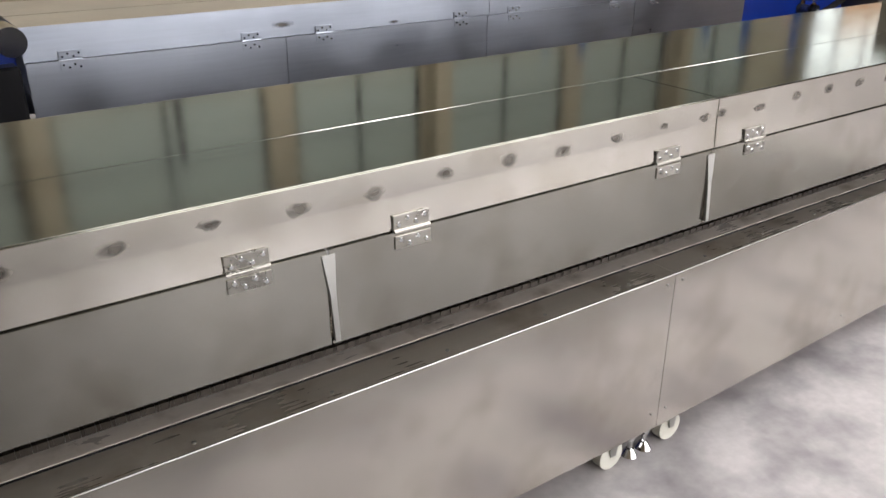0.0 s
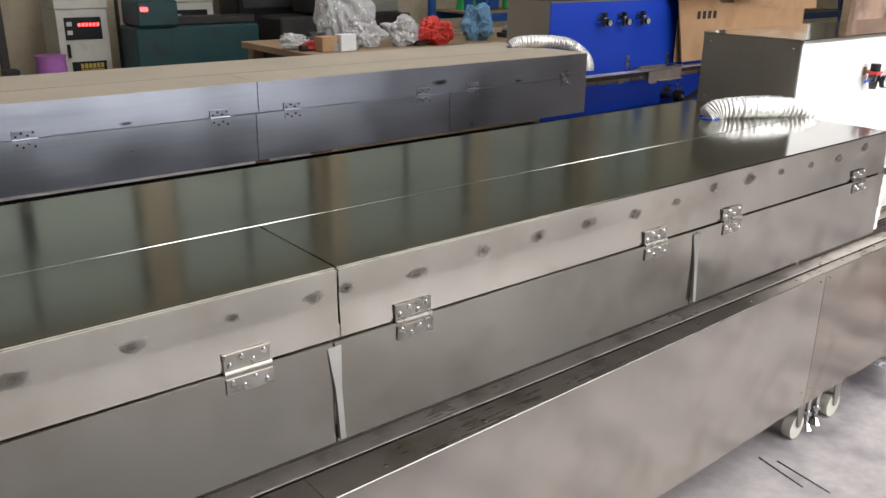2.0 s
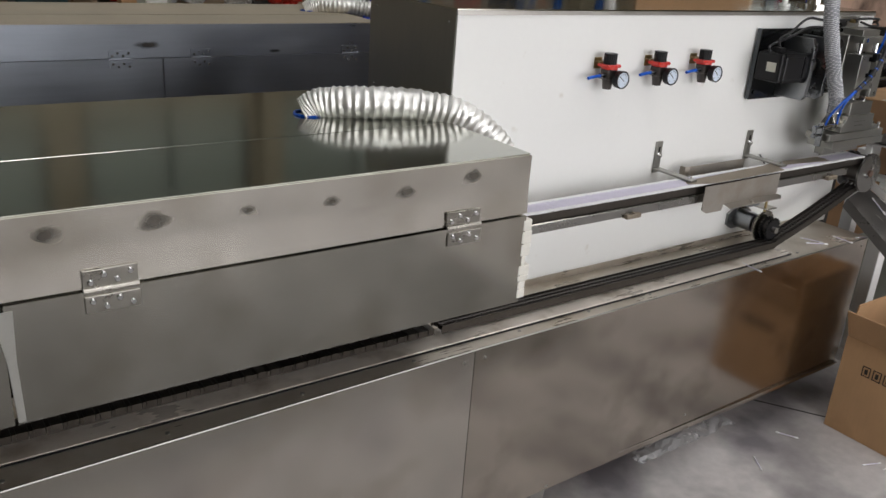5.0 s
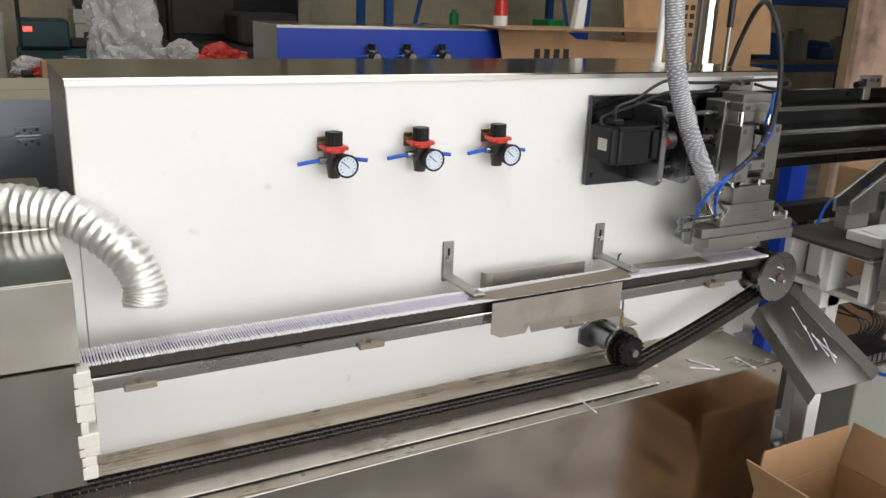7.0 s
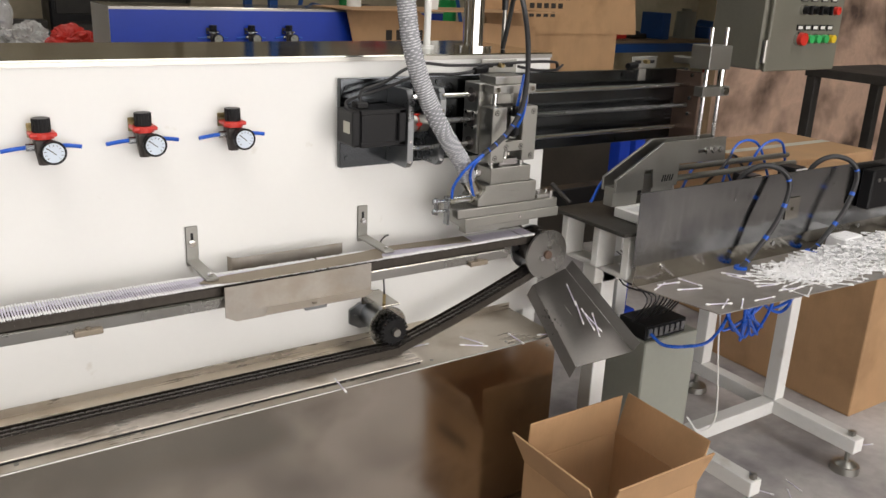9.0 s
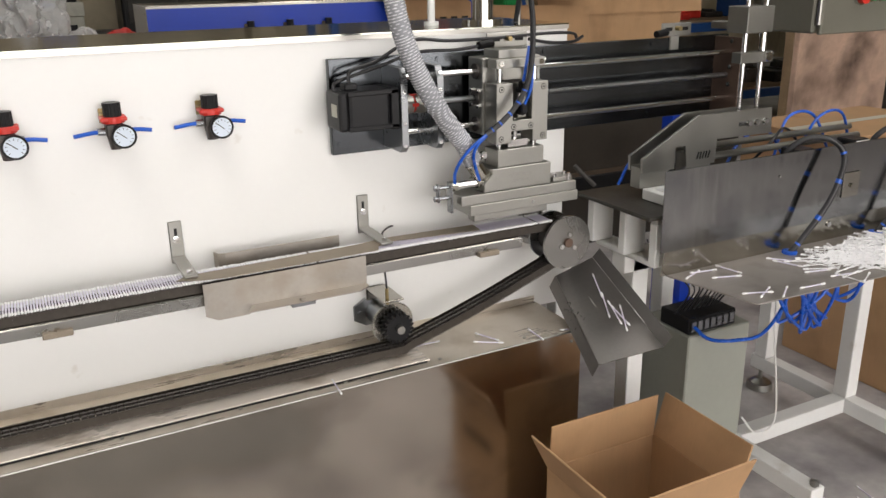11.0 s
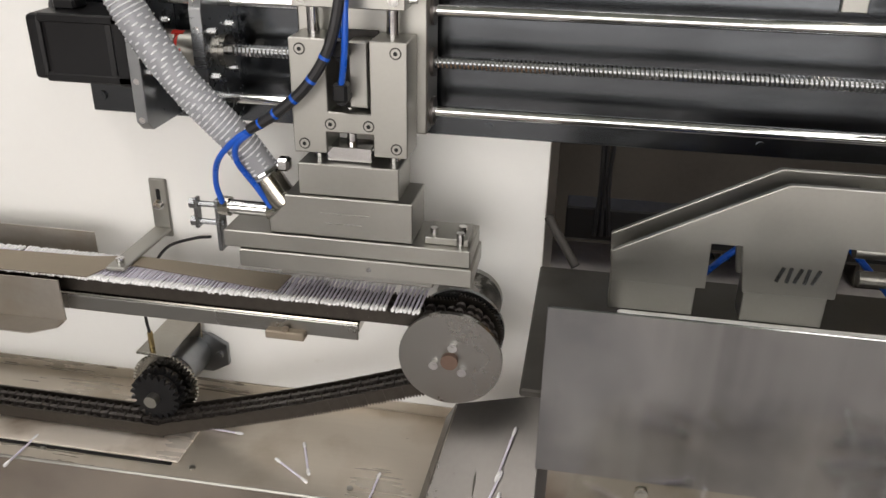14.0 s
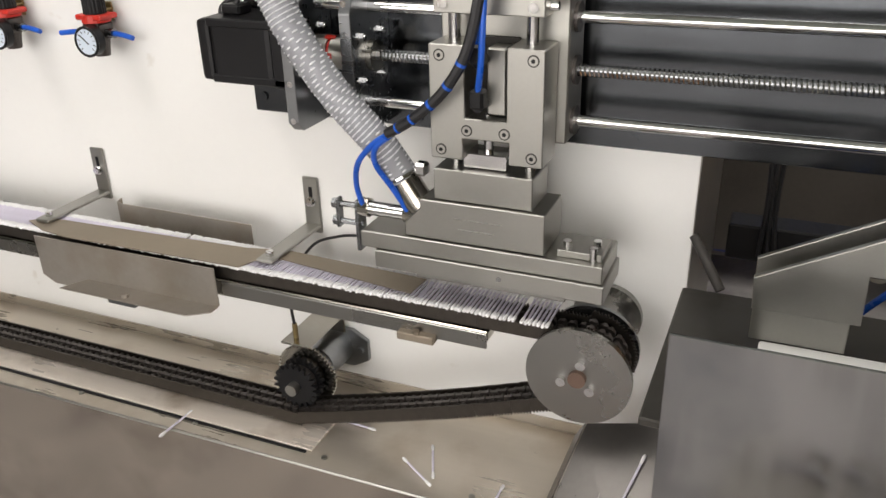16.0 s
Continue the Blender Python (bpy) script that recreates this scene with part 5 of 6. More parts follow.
def outfeed():
    t = thing("collecting_tray", (2.4, -0.4, 0.79), "long folded steel collecting tray with a tall back", "tray")
    bm = B()
    prism(bm, [(1.752, -0.345), (3.10, -0.345), (3.10, -0.640), (1.80, -0.572)], "z", 0.787, 0.790)
    part("bed", bm, TRAY_BED, t, "brushed steel tray bed")
    bm = B()
    prism(bm, [(-0.345, 0.7905), (-0.347, 0.7905), (-0.353, 0.850), (-0.351, 0.850)], "x", 1.735, 3.10)
    part("lower_strip", bm, STEEL, t, "folded lower strip")
    bk = part("back_sheet", bx(B(), 1.722, 3.10, -0.3535, -0.3505, 0.8495, 1.040, 0.0008), STEEL_BACK, t, "tall brushed steel back sheet")
    bm = B()
    for x in (1.83, 2.28, 2.7):
        bolt(bm, (x, -0.351, 0.835), (0, -1, 0), 0.007, 0.004)
        bolt(bm, (x + 0.25, -0.3535, 0.985), (0, -1, 0), 0.003, 0.002)
    part("screws", bm, CHROME, bk)
    bm = B()
    bx(bm, 2.31, 2.37, -0.357, -0.354, 0.90, 0.965, 0.001)
    bolt(bm, (2.34, -0.357, 0.93), (0, -1, 0), 0.006, 0.004)
    part("cover_plate", bm, STEEL, bk)
    bm = B()
    bx(bm, 2.66, 2.80, -0.395, -0.3545, 0.90, 1.02, 0.004)
    sb = part("switch_box", bm, BLACK, t, "black switch box")
    bm = B()
    for x in (2.69, 2.72, 2.75, 2.775):
        bolt(bm, (x, -0.395, 0.99), (0, -1, 0), 0.006, 0.003)
    part("switches", bm, ALU, sb)
    # pile of finished swabs
    random.seed(11)
    bm = B()
    for i in range(1150):
        u = random.gauss(0, 1)
        v = random.gauss(0, 1)
        x = 2.62 + 0.24 * u if random.random() < 0.75 else 2.30 + 0.09 * u
        y = -0.472 + 0.055 * v
        if not (2.08 < x < 3.06 and -0.585 < y < -0.395):
            continue
        d = math.exp(-((x - 2.66) / 0.26) ** 2 - ((y + 0.465) / 0.075) ** 2)
        z = 0.7935 + random.random() * 0.055 * d
        m = pose(x, y, z, random.uniform(-12, 12) * d, 0, random.gauss(75, 38))
        for a, b, r in ((-0.0365, -0.024, 0.0026), (-0.025, 0.025, 0.0012), (0.024, 0.0365, 0.0026)):
            rod(bm, m @ Vector((0, a, 0)), m @ Vector((0, b, 0)), r, 5)
    whole("swab_pile", bm, COTTON, (2.6, -0.47, 0.79), "heap of loose white cotton swabs on the tray", "cotton swabs", kind="stuff")
    for x, y, rz in ((1.84, -0.372, 80), (1.805, -0.375, 112), (1.90, -0.39, 10), (1.86, -0.425, 72), (1.845, -0.53, 70), (1.862, -0.535, 118), (1.90, -0.555, 125), (1.98, -0.560, 85), (2.05, -0.43, 20), (2.07, -0.50, 78), (2.10, -0.545, 80), (2.06, -0.405, 40)):
        swab(x, y, 0.7925, rz)
    # two wrapped cable looms that come over the back sheet
    for x0, s in ((2.12, 0), (2.44, 1)):
        lo = thing("tray_cable", (x0, -0.36, 0.79), "black wrapped cable with a blue tube through the tray", "cable", "tray cables")
        path = smooth_path([(x0, -0.375, 0.791), (x0 + 0.03, -0.385, 0.83), (x0 + 0.09, -0.40, 0.92), (x0 + 0.13, -0.395, 1.01), (x0 + 0.115, -0.375, 1.055), (x0 + 0.07, -0.34, 1.066), (x0 + 0.03, -0.31, 1.03), (x0 + 0.01, -0.30, 0.95)], 10)
        l2 = part("sleeve", tube(B(), path, 0.0075, 12), CABLE, lo, "", True)
        bm = B()
        for i in range(6, 40, 9):
            tube(bm, path[i:i + 2], 0.0078, 12)
        rod(bm, (x0, -0.375, 0.7903), (x0, -0.375, 0.797), 0.018, 16)
        part("blue_wraps", bm, TUBE_BLUE, l2)
    for x, y in ((2.55, -0.405), (2.95, -0.41)):
        bm = bx(B(), x - 0.05, x + 0.05, y - 0.03, y + 0.03, 0.7905, 0.84, 0.004)
        for v in bm.verts:
            v.co += noise.noise_vector(v.co * 30) * 0.006
        whole("paper_wad", bm, COTTON, (x, y, 0.79), "crumpled white paper wad on the tray", "paper", "paper wads")


outfeed()


def gripper_unit():
    d = thing("transfer_unit", (1.95, -0.15, 0.79), "transfer unit with a cast white frame and steel deck", "machine unit")
    fr = part("cast_frame", bx(B(), 1.765, 1.82, -0.325, -0.06, 0.7845, 0.80, 0.003), WHITE_PAINT, d)
    for y in (-0.31, -0.20, -0.075):
        part("rib", bx(B(), 1.735, 1.80, y - 0.012, y + 0.012, 0.802, 0.908, 0.002), WHITE_PAINT, fr)
    part("top_bar", bx(B(), 1.735, 1.80, -0.322, -0.063, 0.909, 0.922, 0.002), WHITE_PAINT, fr)
    part("deck", bx(B(), 1.700, 2.55, -0.335, -0.055, 0.9225, 0.932, 0.002), DECK, d, "dark oily steel deck")
    tr = part("swab_bed", bx(B(), 1.795, 2.35, -0.295, -0.195, 0.9325, 0.958, 0.002), WHITE_PAINT, d, "white bed with swab slots")
    bm = B()
    for i in range(60):
        x = 1.81 + i * 0.008
        rod(bm, (x, -0.298, 0.962), (x, -0.225, 0.962), 0.0018, 6)
        rod(bm, (x, -0.300, 0.962), (x, -0.288, 0.962), 0.0027, 6)
    part("swab_row", bm, COTTON, tr, "row of white cotton swabs")
    outline = [(1.783, 0.998), (1.781, 1.033), (1.948, 1.122), (2.197, 1.122), (2.204, 1.055), (2.016, 1.058), (2.014, 0.999), (1.921, 0.998), (1.913, 1.051), (1.882, 1.051), (1.883, 0.998)]
    for y in (-0.206, -0.160):
        bm = prism(B(), outline, "y", y, y + 0.008, 0.0008)
        ar = part("arch_plate", bm, ALU, d, "angular aluminium side plate")
        if y < -0.2:
            bm = B()
            for x in (2.118, 2.145, 2.175):
                rod(bm, (x, -0.206, 1.088), (x, -0.2085, 1.088), 0.0095, 16)
                bolt(bm, (x, -0.208, 1.088), (0, -1, 0), 0.0065, 0.006)
            part("screws", bm, CHROME, ar)
            bm = B()
            for i in range(5):
                bx(bm, -0.002, 0.002, -0.0005, 0.0, -0.009, 0.009, 0, pose(1.955 + i * 0.009, -0.2062, 1.023, 0, 18 - 9 * (i % 2), 0))
            bx(bm, 2.085, 2.11, -0.2065, -0.206, 1.083, 1.093)
            part("scribed_marks", bm, STEEL_DARK, ar)
    part("spacer", bx(B(), 2.03, 2.19, -0.197, -0.161, 1.075, 1.105, 0.001), ALU, d)
    part("foot_block", bx(B(), 1.925, 2.010, -0.196, -0.162, 0.9585, 1.030, 0.001), ALU, d)
    part("foot_block", bx(B(), 1.784, 1.875, -0.196, -0.162, 0.9585, 1.010, 0.001), ALU, d)
    for x in (2.106, 2.168):
        part("lift_rod", rod(B(), (x, -0.180, 1.105), (x, -0.180, 1.42), 0.0058, 16), CHROME, d, "polished lift rod", True)
    cb = part("clamp_block", bx(B(), 2.082, 2.192, -0.196, -0.164, 1.236, 1.262, 0.001), ALU, d)
    bm = B()
    bolt(bm, (2.168, -0.196, 1.25), (0, -1, 0), 0.011, 0.010)
    rod(bm, (2.168, -0.180, 1.262), (2.168, -0.180, 1.31), 0.010, 12)
    part("knuckle", bm, CHROME, cb)
    tb = part("lift_body", bx(B(), 2.093, 2.182, -0.196, -0.128, 1.308, 1.372, 0.002), ALU, d, "aluminium lift cylinder body")
    part("lift_bridge", bx(B(), 2.145, 2.18, -0.1275, -0.02, 1.310, 1.33, 0.002), ALU, tb)
    # loose cylinders and tubes behind the back sheet
    for i, (x, y, z) in enumerate(((2.25, -0.255, 1.0), (2.48, -0.24, 1.0))):
        bm = B()
        bx(bm, x - 0.03, x + 0.03, y - 0.03, y + 0.03, z - 0.068, z + 0.02, 0.004)
        v = part("valve", bm, BLACK, d, "black air valve")
        bm = B()
        bx(bm, x - 0.028, x + 0.028, y - 0.034, y - 0.0305, z - 0.02, z + 0.018, 0.002)
        part("valve_cap", bm, WHITE_PAINT, v)
    for z, y in ((1.02, -0.12), (1.0, -0.15)):
        part("shaft", rod(B(), (2.05, y, z), (2.62, y, z), 0.009, 14), ALU, d, "", True)
    part("stop_rod", rod(B(), (1.745, -0.075, 0.945), (1.705, -0.04, 0.995), 0.006, 14), DARK_JUNK, d, "dark oily stop cylinder", True)
    random.seed(3)
    for i in range(9):
        x = 1.70 + i * 0.09
        pts = [(x, -0.11, 0.95), (x + 0.05, -0.13 + random.uniform(-0.03, 0.05), 1.01 + random.uniform(0, 0.06)), (x + 0.14, -0.12 + random.uniform(-0.05, 0.03), 1.02 + random.uniform(-0.02, 0.05)), (x + 0.24, -0.1, 0.945)]
        if x < 1.75 or 1.9 < x < 2.1:
            continue
        part("air_tube", tube(B(), smooth_path(pts, 8), 0.004, 8), TUBE_BLUE if i % 3 else CABLE, d, "", True)


gripper_unit()
t = thing("cable_duct", (2.1, 0.45, 0.80), "black cable duct with hanging cables behind the machine", "cable duct")
part("duct", bx(B(), 1.72, 2.60, 0.40, 0.46, 0.765, 0.83, 0.003), BLACK, t)
part("prop", bx(B(), 2.45, 2.49, 0.41, 0.45, 0.0, 0.764, 0.002), DARK_JUNK, t)
part("prop", bx(B(), 1.86, 1.90, 0.41, 0.45, 0.0, 0.764, 0.002), DARK_JUNK, t)
for i, x in enumerate((1.771, 1.783, 1.797)):
    part("hanging_cable", tube(B(), smooth_path([(x, 0.36, 1.30), (x + 0.004 * (i - 1), 0.375, 1.1), (x - 0.006 * (i - 1), 0.385, 0.9), (x + 0.003, 0.392, 0.78)], 6), 0.004, 8), CABLE, t, "", True)

# grey control box with a terminal block under the tray
t = thing("electric_box", (2.1, -0.1, 0.13), "grey green steel electric box under the tray", "electric box")
part("body", bx(B(), 2.02, 2.25, -0.165, 0.03, 0.1305, 0.50, 0.004), GREY_PAINT, t)
bm = B()
bx(bm, 2.025, 2.20, -0.155, -0.04, 0.5005, 0.548, 0.003)
tb = part("terminal_block", bm, BLACK, t, "black terminal block on top")
bm = B()
for i in range(7):
    bx(bm, 2.031 + i * 0.0235, 2.047 + i * 0.0235, -0.161, -0.1555, 0.512, 0.540)
part("terminals", bm, STEEL_DARK, tb)
bm = B()
random.seed(8)
for i in range(10):
    x = 2.02 + i * 0.018
    tube(bm, smooth_path([(x, -0.10, 0.546), (x + 0.02, -0.13, 0.63), (x + random.uniform(-0.05, 0.06), -0.05, 0.64 + random.uniform(0, 0.05)), (x, 0.05, 0.72)], 5), 0.0025, 6)
part("wires", bm, CABLE, tb, "", True)
t = thing("blue_tubes", (2.45, -0.1, 0.13), "tangle of blue air tubes hanging under the tray", "air tubes")
random.seed(21)
for i in range(9):
    x = 2.40 + random.uniform(-0.06, 0.14)
    pts = [(x, -0.16, 0.73), (x + random.uniform(-0.12, 0.12), -0.24, 0.60), (x + random.uniform(-0.15, 0.1), -0.2, 0.46 + random.uniform(-0.05, 0.1)), (x + random.uniform(-0.05, 0.12), -0.18, 0.58), (x + random.uniform(-0.1, 0.1), -0.12, 0.72)]
    part("air_tube", tube(B(), smooth_path(pts, 8), 0.005, 8), TUBE_BLUE, t, "", True)
part("air_tube", tube(B(), smooth_path([(2.04, -0.160, 0.525), (2.06, -0.20, 0.50), (2.12, -0.24, 0.50), (2.22, -0.24, 0.50), (2.32, -0.22, 0.57), (2.40, -0.18, 0.68)], 8), 0.005, 8), TUBE_BLUE, t, "", True)
part("white_wire", tube(B(), smooth_path([(2.36, -0.14, 0.72), (2.34, -0.18, 0.45), (2.36, -0.2, 0.18), (2.30, -0.19, 0.135), (2.24, -0.18, 0.2)], 8), 0.003, 6), WHITE_PAINT, t, "", True)


def pendant():
    p = thing("control_box", (2.75, 0.08, 1.28), "olive steel operator box with coloured push buttons", "control box")
    part("body", bx(B(), 2.56, 2.93, 0.0, 0.20, 1.275, 1.78, 0.006), OLIVE, p)
    part("door", bx(B(), 2.575, 2.945, -0.018, -0.0005, 1.272, 1.79, 0.004), OLIVE, p, "box door with a raised edge")
    bm = B()
    for z in (1.30, 1.58):
        rod(bm, (2.568, -0.012, z), (2.568, -0.012, z + 0.07), 0.007, 10)
    part("hinge", bm, ALU, p)
    for z, cols in ((1.465, (BLACK, BLACK, BLACK, RED)), (1.375, (RED, GREEN, GREEN, GREEN, YELLOW))):
        n = len(cols)
        for i, cm in enumerate(cols):
            x = 2.70 + i * (0.16 / (n - 1)) + 0.02
            r = 0.020 if (cm is RED and n == 5) else 0.013
            bm = rod(B(), (x, -0.018, z), (x, -0.030, z), r + 0.003, 20)
            b = part("button_collar", bm, CHROME, p, "", True)
            bm = rod(B(), (x, -0.030, z), (x, -0.044, z), r, 20)
            if cm is BLACK:
                bx(bm, x - 0.004, x + 0.004, -0.056, -0.044, z - 0.014, z + 0.014, 0.001)
            part("push_button", bm, cm, b, {RED: "red button", GREEN: "green button", YELLOW: "yellow button", BLACK: "black rotary switch"}[cm], True)
            bm = bx(B(), x - 0.016, x + 0.016, -0.0215, -0.0185, z + 0.026, z + 0.044)
            pl = part("name_plate", bm, BLACK, p)
            part("print", bx(B(), x - 0.011, x + 0.011, -0.0225, -0.0217, z + 0.030, z + 0.040), WHITE_PAINT, pl)
    part("mast", rod(B(), (2.75, 0.10, 1.781), (2.75, 0.10, 5.19), 0.024, 20), ALU, p, "steel hanging tube", True)


pendant()


# ---- cartons beside the machine ----
def open_carton(name, x0, x1, y0, y1, h, flap, label, marks=True, group=""):
    t = thing(name, ((x0 + x1) / 2, (y0 + y1) / 2, 0), label, "carton", group)
    th = 0.005
    part("bottom", bx(B(), x0, x1, y0, y1, 0.001, th), CARD, t)
    sides = {"left": (x0, x0 + th, y0, y1), "right": (x1 - th, x1, y0, y1), "front": (x0 + th, x1 - th, y0, y0 + th), "back": (x0 + th, x1 - th, y1 - th, y1)}
    for k, (a, b, c, d) in sides.items():
        w = part("wall", bx(B(), a, b, c, d, th, h, 0.001), CARD, t)
        m = {"left": pose(x0 + th / 2, 0, h, 0, -26, 0), "right": pose(x1 - th / 2, 0, h, 0, 16, 0), "front": pose(0, y0 + th / 2, h, 20, 0, 0), "back": pose(0, y1 - th / 2, h, 4, 0, 0)}[k]
        bm = B()
        if k in ("left", "right"):
            bx(bm, -th / 2, th / 2, y0 + 0.003, y1 - 0.003, 0.001, flap, 0.001, m)
        else:
            bx(bm, x0 + 0.003, x1 - 0.003, -th / 2, th / 2, 0.001, flap, 0.001, m)
        part("flap", bm, CARD, w)
    if marks:
        bm = B()
        for i in range(4):
            y = y1 - 0.075 - i * 0.036
            for a, b, c, d in ((0, 0.028, 0, 0.003), (0, 0.028, 0.033, 0.036), (0, 0.003, 0, 0.036), (0.025, 0.028, 0, 0.036), (0.009, 0.019, 0.008, 0.026)):
                bx(bm, x0 - 0.0012, x0 - 0.0004, y - b, y - a, h - 0.11 + c, h - 0.11 + d)
        for i in range(3):
            bx(bm, x0 + 0.09 + 0.012 * i, x0 + 0.098 + 0.012 * i, y0 - 0.0012, y0 - 0.0004, h - 0.07, h - 0.04)
            bx(bm, x0 + 0.2, x0 + 0.206, y0 - 0.0012, y0 - 0.0004, h - 0.05 - 0.012 * i, h - 0.044 - 0.012 * i)
        part("prints", bm, INK, t, "dark handling marks")
    return t


open_carton("open_carton", 1.465, 1.79, -0.590, -0.300, 0.340, 0.115, "open brown carton with raised flaps standing on the floor")
t = thing("tall_carton", (3.4, 0.1, 0), "tall closed brown carton standing behind the frame", "carton")
part("body", bx(B(), 3.09, 3.75, -0.25, 0.40, 0.0, 0.80, 0.004), CARD, t)
bm = B()
for i in range(5):
    bx(bm, 3.20 + i * 0.05, 3.235 + i * 0.05, -0.2515, -0.2505, 0.55, 0.60)
bx(bm, 3.2, 3.42, -0.2515, -0.2505, 0.50, 0.512)
part("prints", bm, INK, t, "dark printing")
t = thing("wide_carton", (3.8, 0.75, 0.0), "large closed brown carton with a taped lid", "carton")
part("body", bx(B(), 3.40, 4.20, 0.48, 1.0, 0.0, 0.80, 0.004), CARD, t)
part("tape", bx(B(), 3.401, 4.199, 0.715, 0.765, 0.8005, 0.8012), BEIGE, t)
# film scraps and swabs on the floor
random.seed(4)
bm = B()
bmesh.ops.create_grid(bm, x_segments=26, y_segments=10, size=0.5)
for v in bm.verts:
    x, y = v.co.x * 0.46, v.co.y * 0.13
    k = noise.noise(Vector((x * 14, y * 14, 1))) + 0.5 * noise.noise(Vector((x * 40, y * 40, 3)))
    v.co = (0.92 + x + 0.02 * k, -0.10 + y + 0.02 * k, 0.022 + 0.022 * abs(k))
whole("plastic_film", bm, FILM, (0.9, -0.1, 0), "crumpled clear plastic film on the floor", "plastic film")
for x, y, rz in ((1.28, -0.28, 30), (1.05, -0.33, -35), (1.38, -0.52, 70), (1.42, -0.56, 84), (2.38, -0.40, 30), (2.44, -0.46, -40), (2.50, -0.43, -10), (2.95, -0.40, 70), (2.40, -0.62, 20)):
    swab(x, y, 0.0032, rz)


# ---- the second machine behind ----
OFF = Vector((0.836, 1.95, 0))
tunnel(STEEL_REAR, DUSTY, "long steel drying tunnel with painted bluish reflection and a dusty top", True)
base(NAVY, NAVY, "navy painted base of the second machine", 1.9, DARK_BASE)
OFF = Vector((0.95, 1.93, 0))
duct()
OFF = Vector((1.04, 2.14, 0))
cabinet(BLUE, CAB_SIDE, STEEL, "steel machine cabinet with a bright blue front panel")
conveyor(False)
swabs_on_chain(0.05, 1.45, 0.017, True)
OFF = Vector((0, 0, 0))
g = regulator(STEEL_DARK, GREY_PAINT, "dark air regulator with grey ring and dull gauge")
g.location = (1.49, 2.067, 1.205)
for x in (1.672, 1.858):
    copy_thing(g, pose(x, 2.067, 1.205))
# left end unit of the second machine
t = thing("drive_unit", (-3.35, 1.9, 0.0), "blue and black drive unit at the tunnel end", "machine unit")
part("frame", bx(B(), -3.75, -3.125, 1.70, 2.30, 0.0, 1.02, 0.005), BLUE, t)
bm = B()
rod(bm, (-3.15, 1.55, 1.07), (-3.15, 1.70, 1.07), 0.05, 24)
rod(bm, (-3.35, 1.55, 0.92), (-3.35, 1.70, 0.92), 0.07, 24)
part("rollers", bm, CHROME, t, "shiny roller", True)
bm = B()
bx(bm, -3.5, -3.13, 1.60, 1.69, 0.7, 0.98, 0.01)
part("motor_cover", bm, BLACK, t)
# cartons lying on the second machine's outfeed end
t = thing("torn_carton", (2.9, 2.1, 0.9), "torn brown carton lying on the second machine", "carton", "cartons on the machine")
part("support_frame", bx(B(), 2.74, 4.3, 1.85, 2.55, 0.0, 0.89, 0.01), DARK_BASE, t, "dark machine frame under the carton")
part("body", bx(B(), 2.20, 3.0, 2.095, 2.10, 0.92, 1.20, 0.001, pose(0, 0, 0)), CARD, t)
part("shelf", bx(B(), 2.75, 4.3, 1.85, 2.04, 0.893, 0.9, 0.001), STEEL, t)
bm = B()
prism(bm, [(2.12, 1.345), (2.22, 0.925), (3.3, 0.925), (3.3, 1.27), (3.02, 1.285), (2.60, 1.30), (2.52, 1.345), (2.42, 1.355)], "y", 2.045, 2.051)
part("front_flap", bm, CARD, t, "ragged front flap")
bm = B()
prism(bm, [(2.1, 1.345), (3.4, 1.345), (3.4, 1.35), (2.1, 1.35)], "y", 1.95, 2.4)
part("lying_flap", bm, CARD, t)
bm = B()
for i in range(4):
    bx(bm, 2.34 + i * 0.06, 2.375 + i * 0.06, 2.0425, 2.0442, 1.20, 1.25)
part("prints", bm, INK, t)
t = thing("carton_sheet", (3.7, 2.3, 1.35), "large upright brown carton sheet with dark printing", "carton", "cartons on the machine")
bm = B()
prism(bm, [(3.15, 1.215), (4.35, 1.205), (4.25, 1.80), (3.05, 1.80)], "y", 2.30, 2.306)
part("sheet", bm, CARD, t)
bm = B()
for r in range(4):
    for i in range(7 - r):
        bx(bm, 3.45 + i * 0.055, 3.485 + i * 0.055, 2.2975, 2.299, 1.46 - r * 0.05, 1.49 - r * 0.05)
part("prints", bm, INK, t, "rows of dark printed signs")
part("prop", bx(B(), 3.2, 4.2, 2.31, 2.5, 0.89, 1.3, 0.01), CARD, t)
bm = B()
prism(bm, [(2.62, 1.35), (2.66, 1.62), (2.70, 1.62), (2.68, 1.35)], "y", 2.1, 2.14)
whole("lean_pipe", bm, WHITE_PAINT, (2.65, 2.12, 1.35), "pale pipe leaning on the carton", "pipe")
t = thing("beacon_lamp", (2.29, 2.30, 1.341), "red and white signal lamp on the blue cabinet", "signal lamp")
part("socket", rod(B(), (2.29, 2.30, 1.3415), (2.29, 2.30, 1.40), 0.038, 24), WHITE_PAINT, t, "", True)
part("lens", rod(B(), (2.29, 2.30, 1.40), (2.29, 2.30, 1.50), 0.036, 24, 0.03), RED, t, "red lens", True)


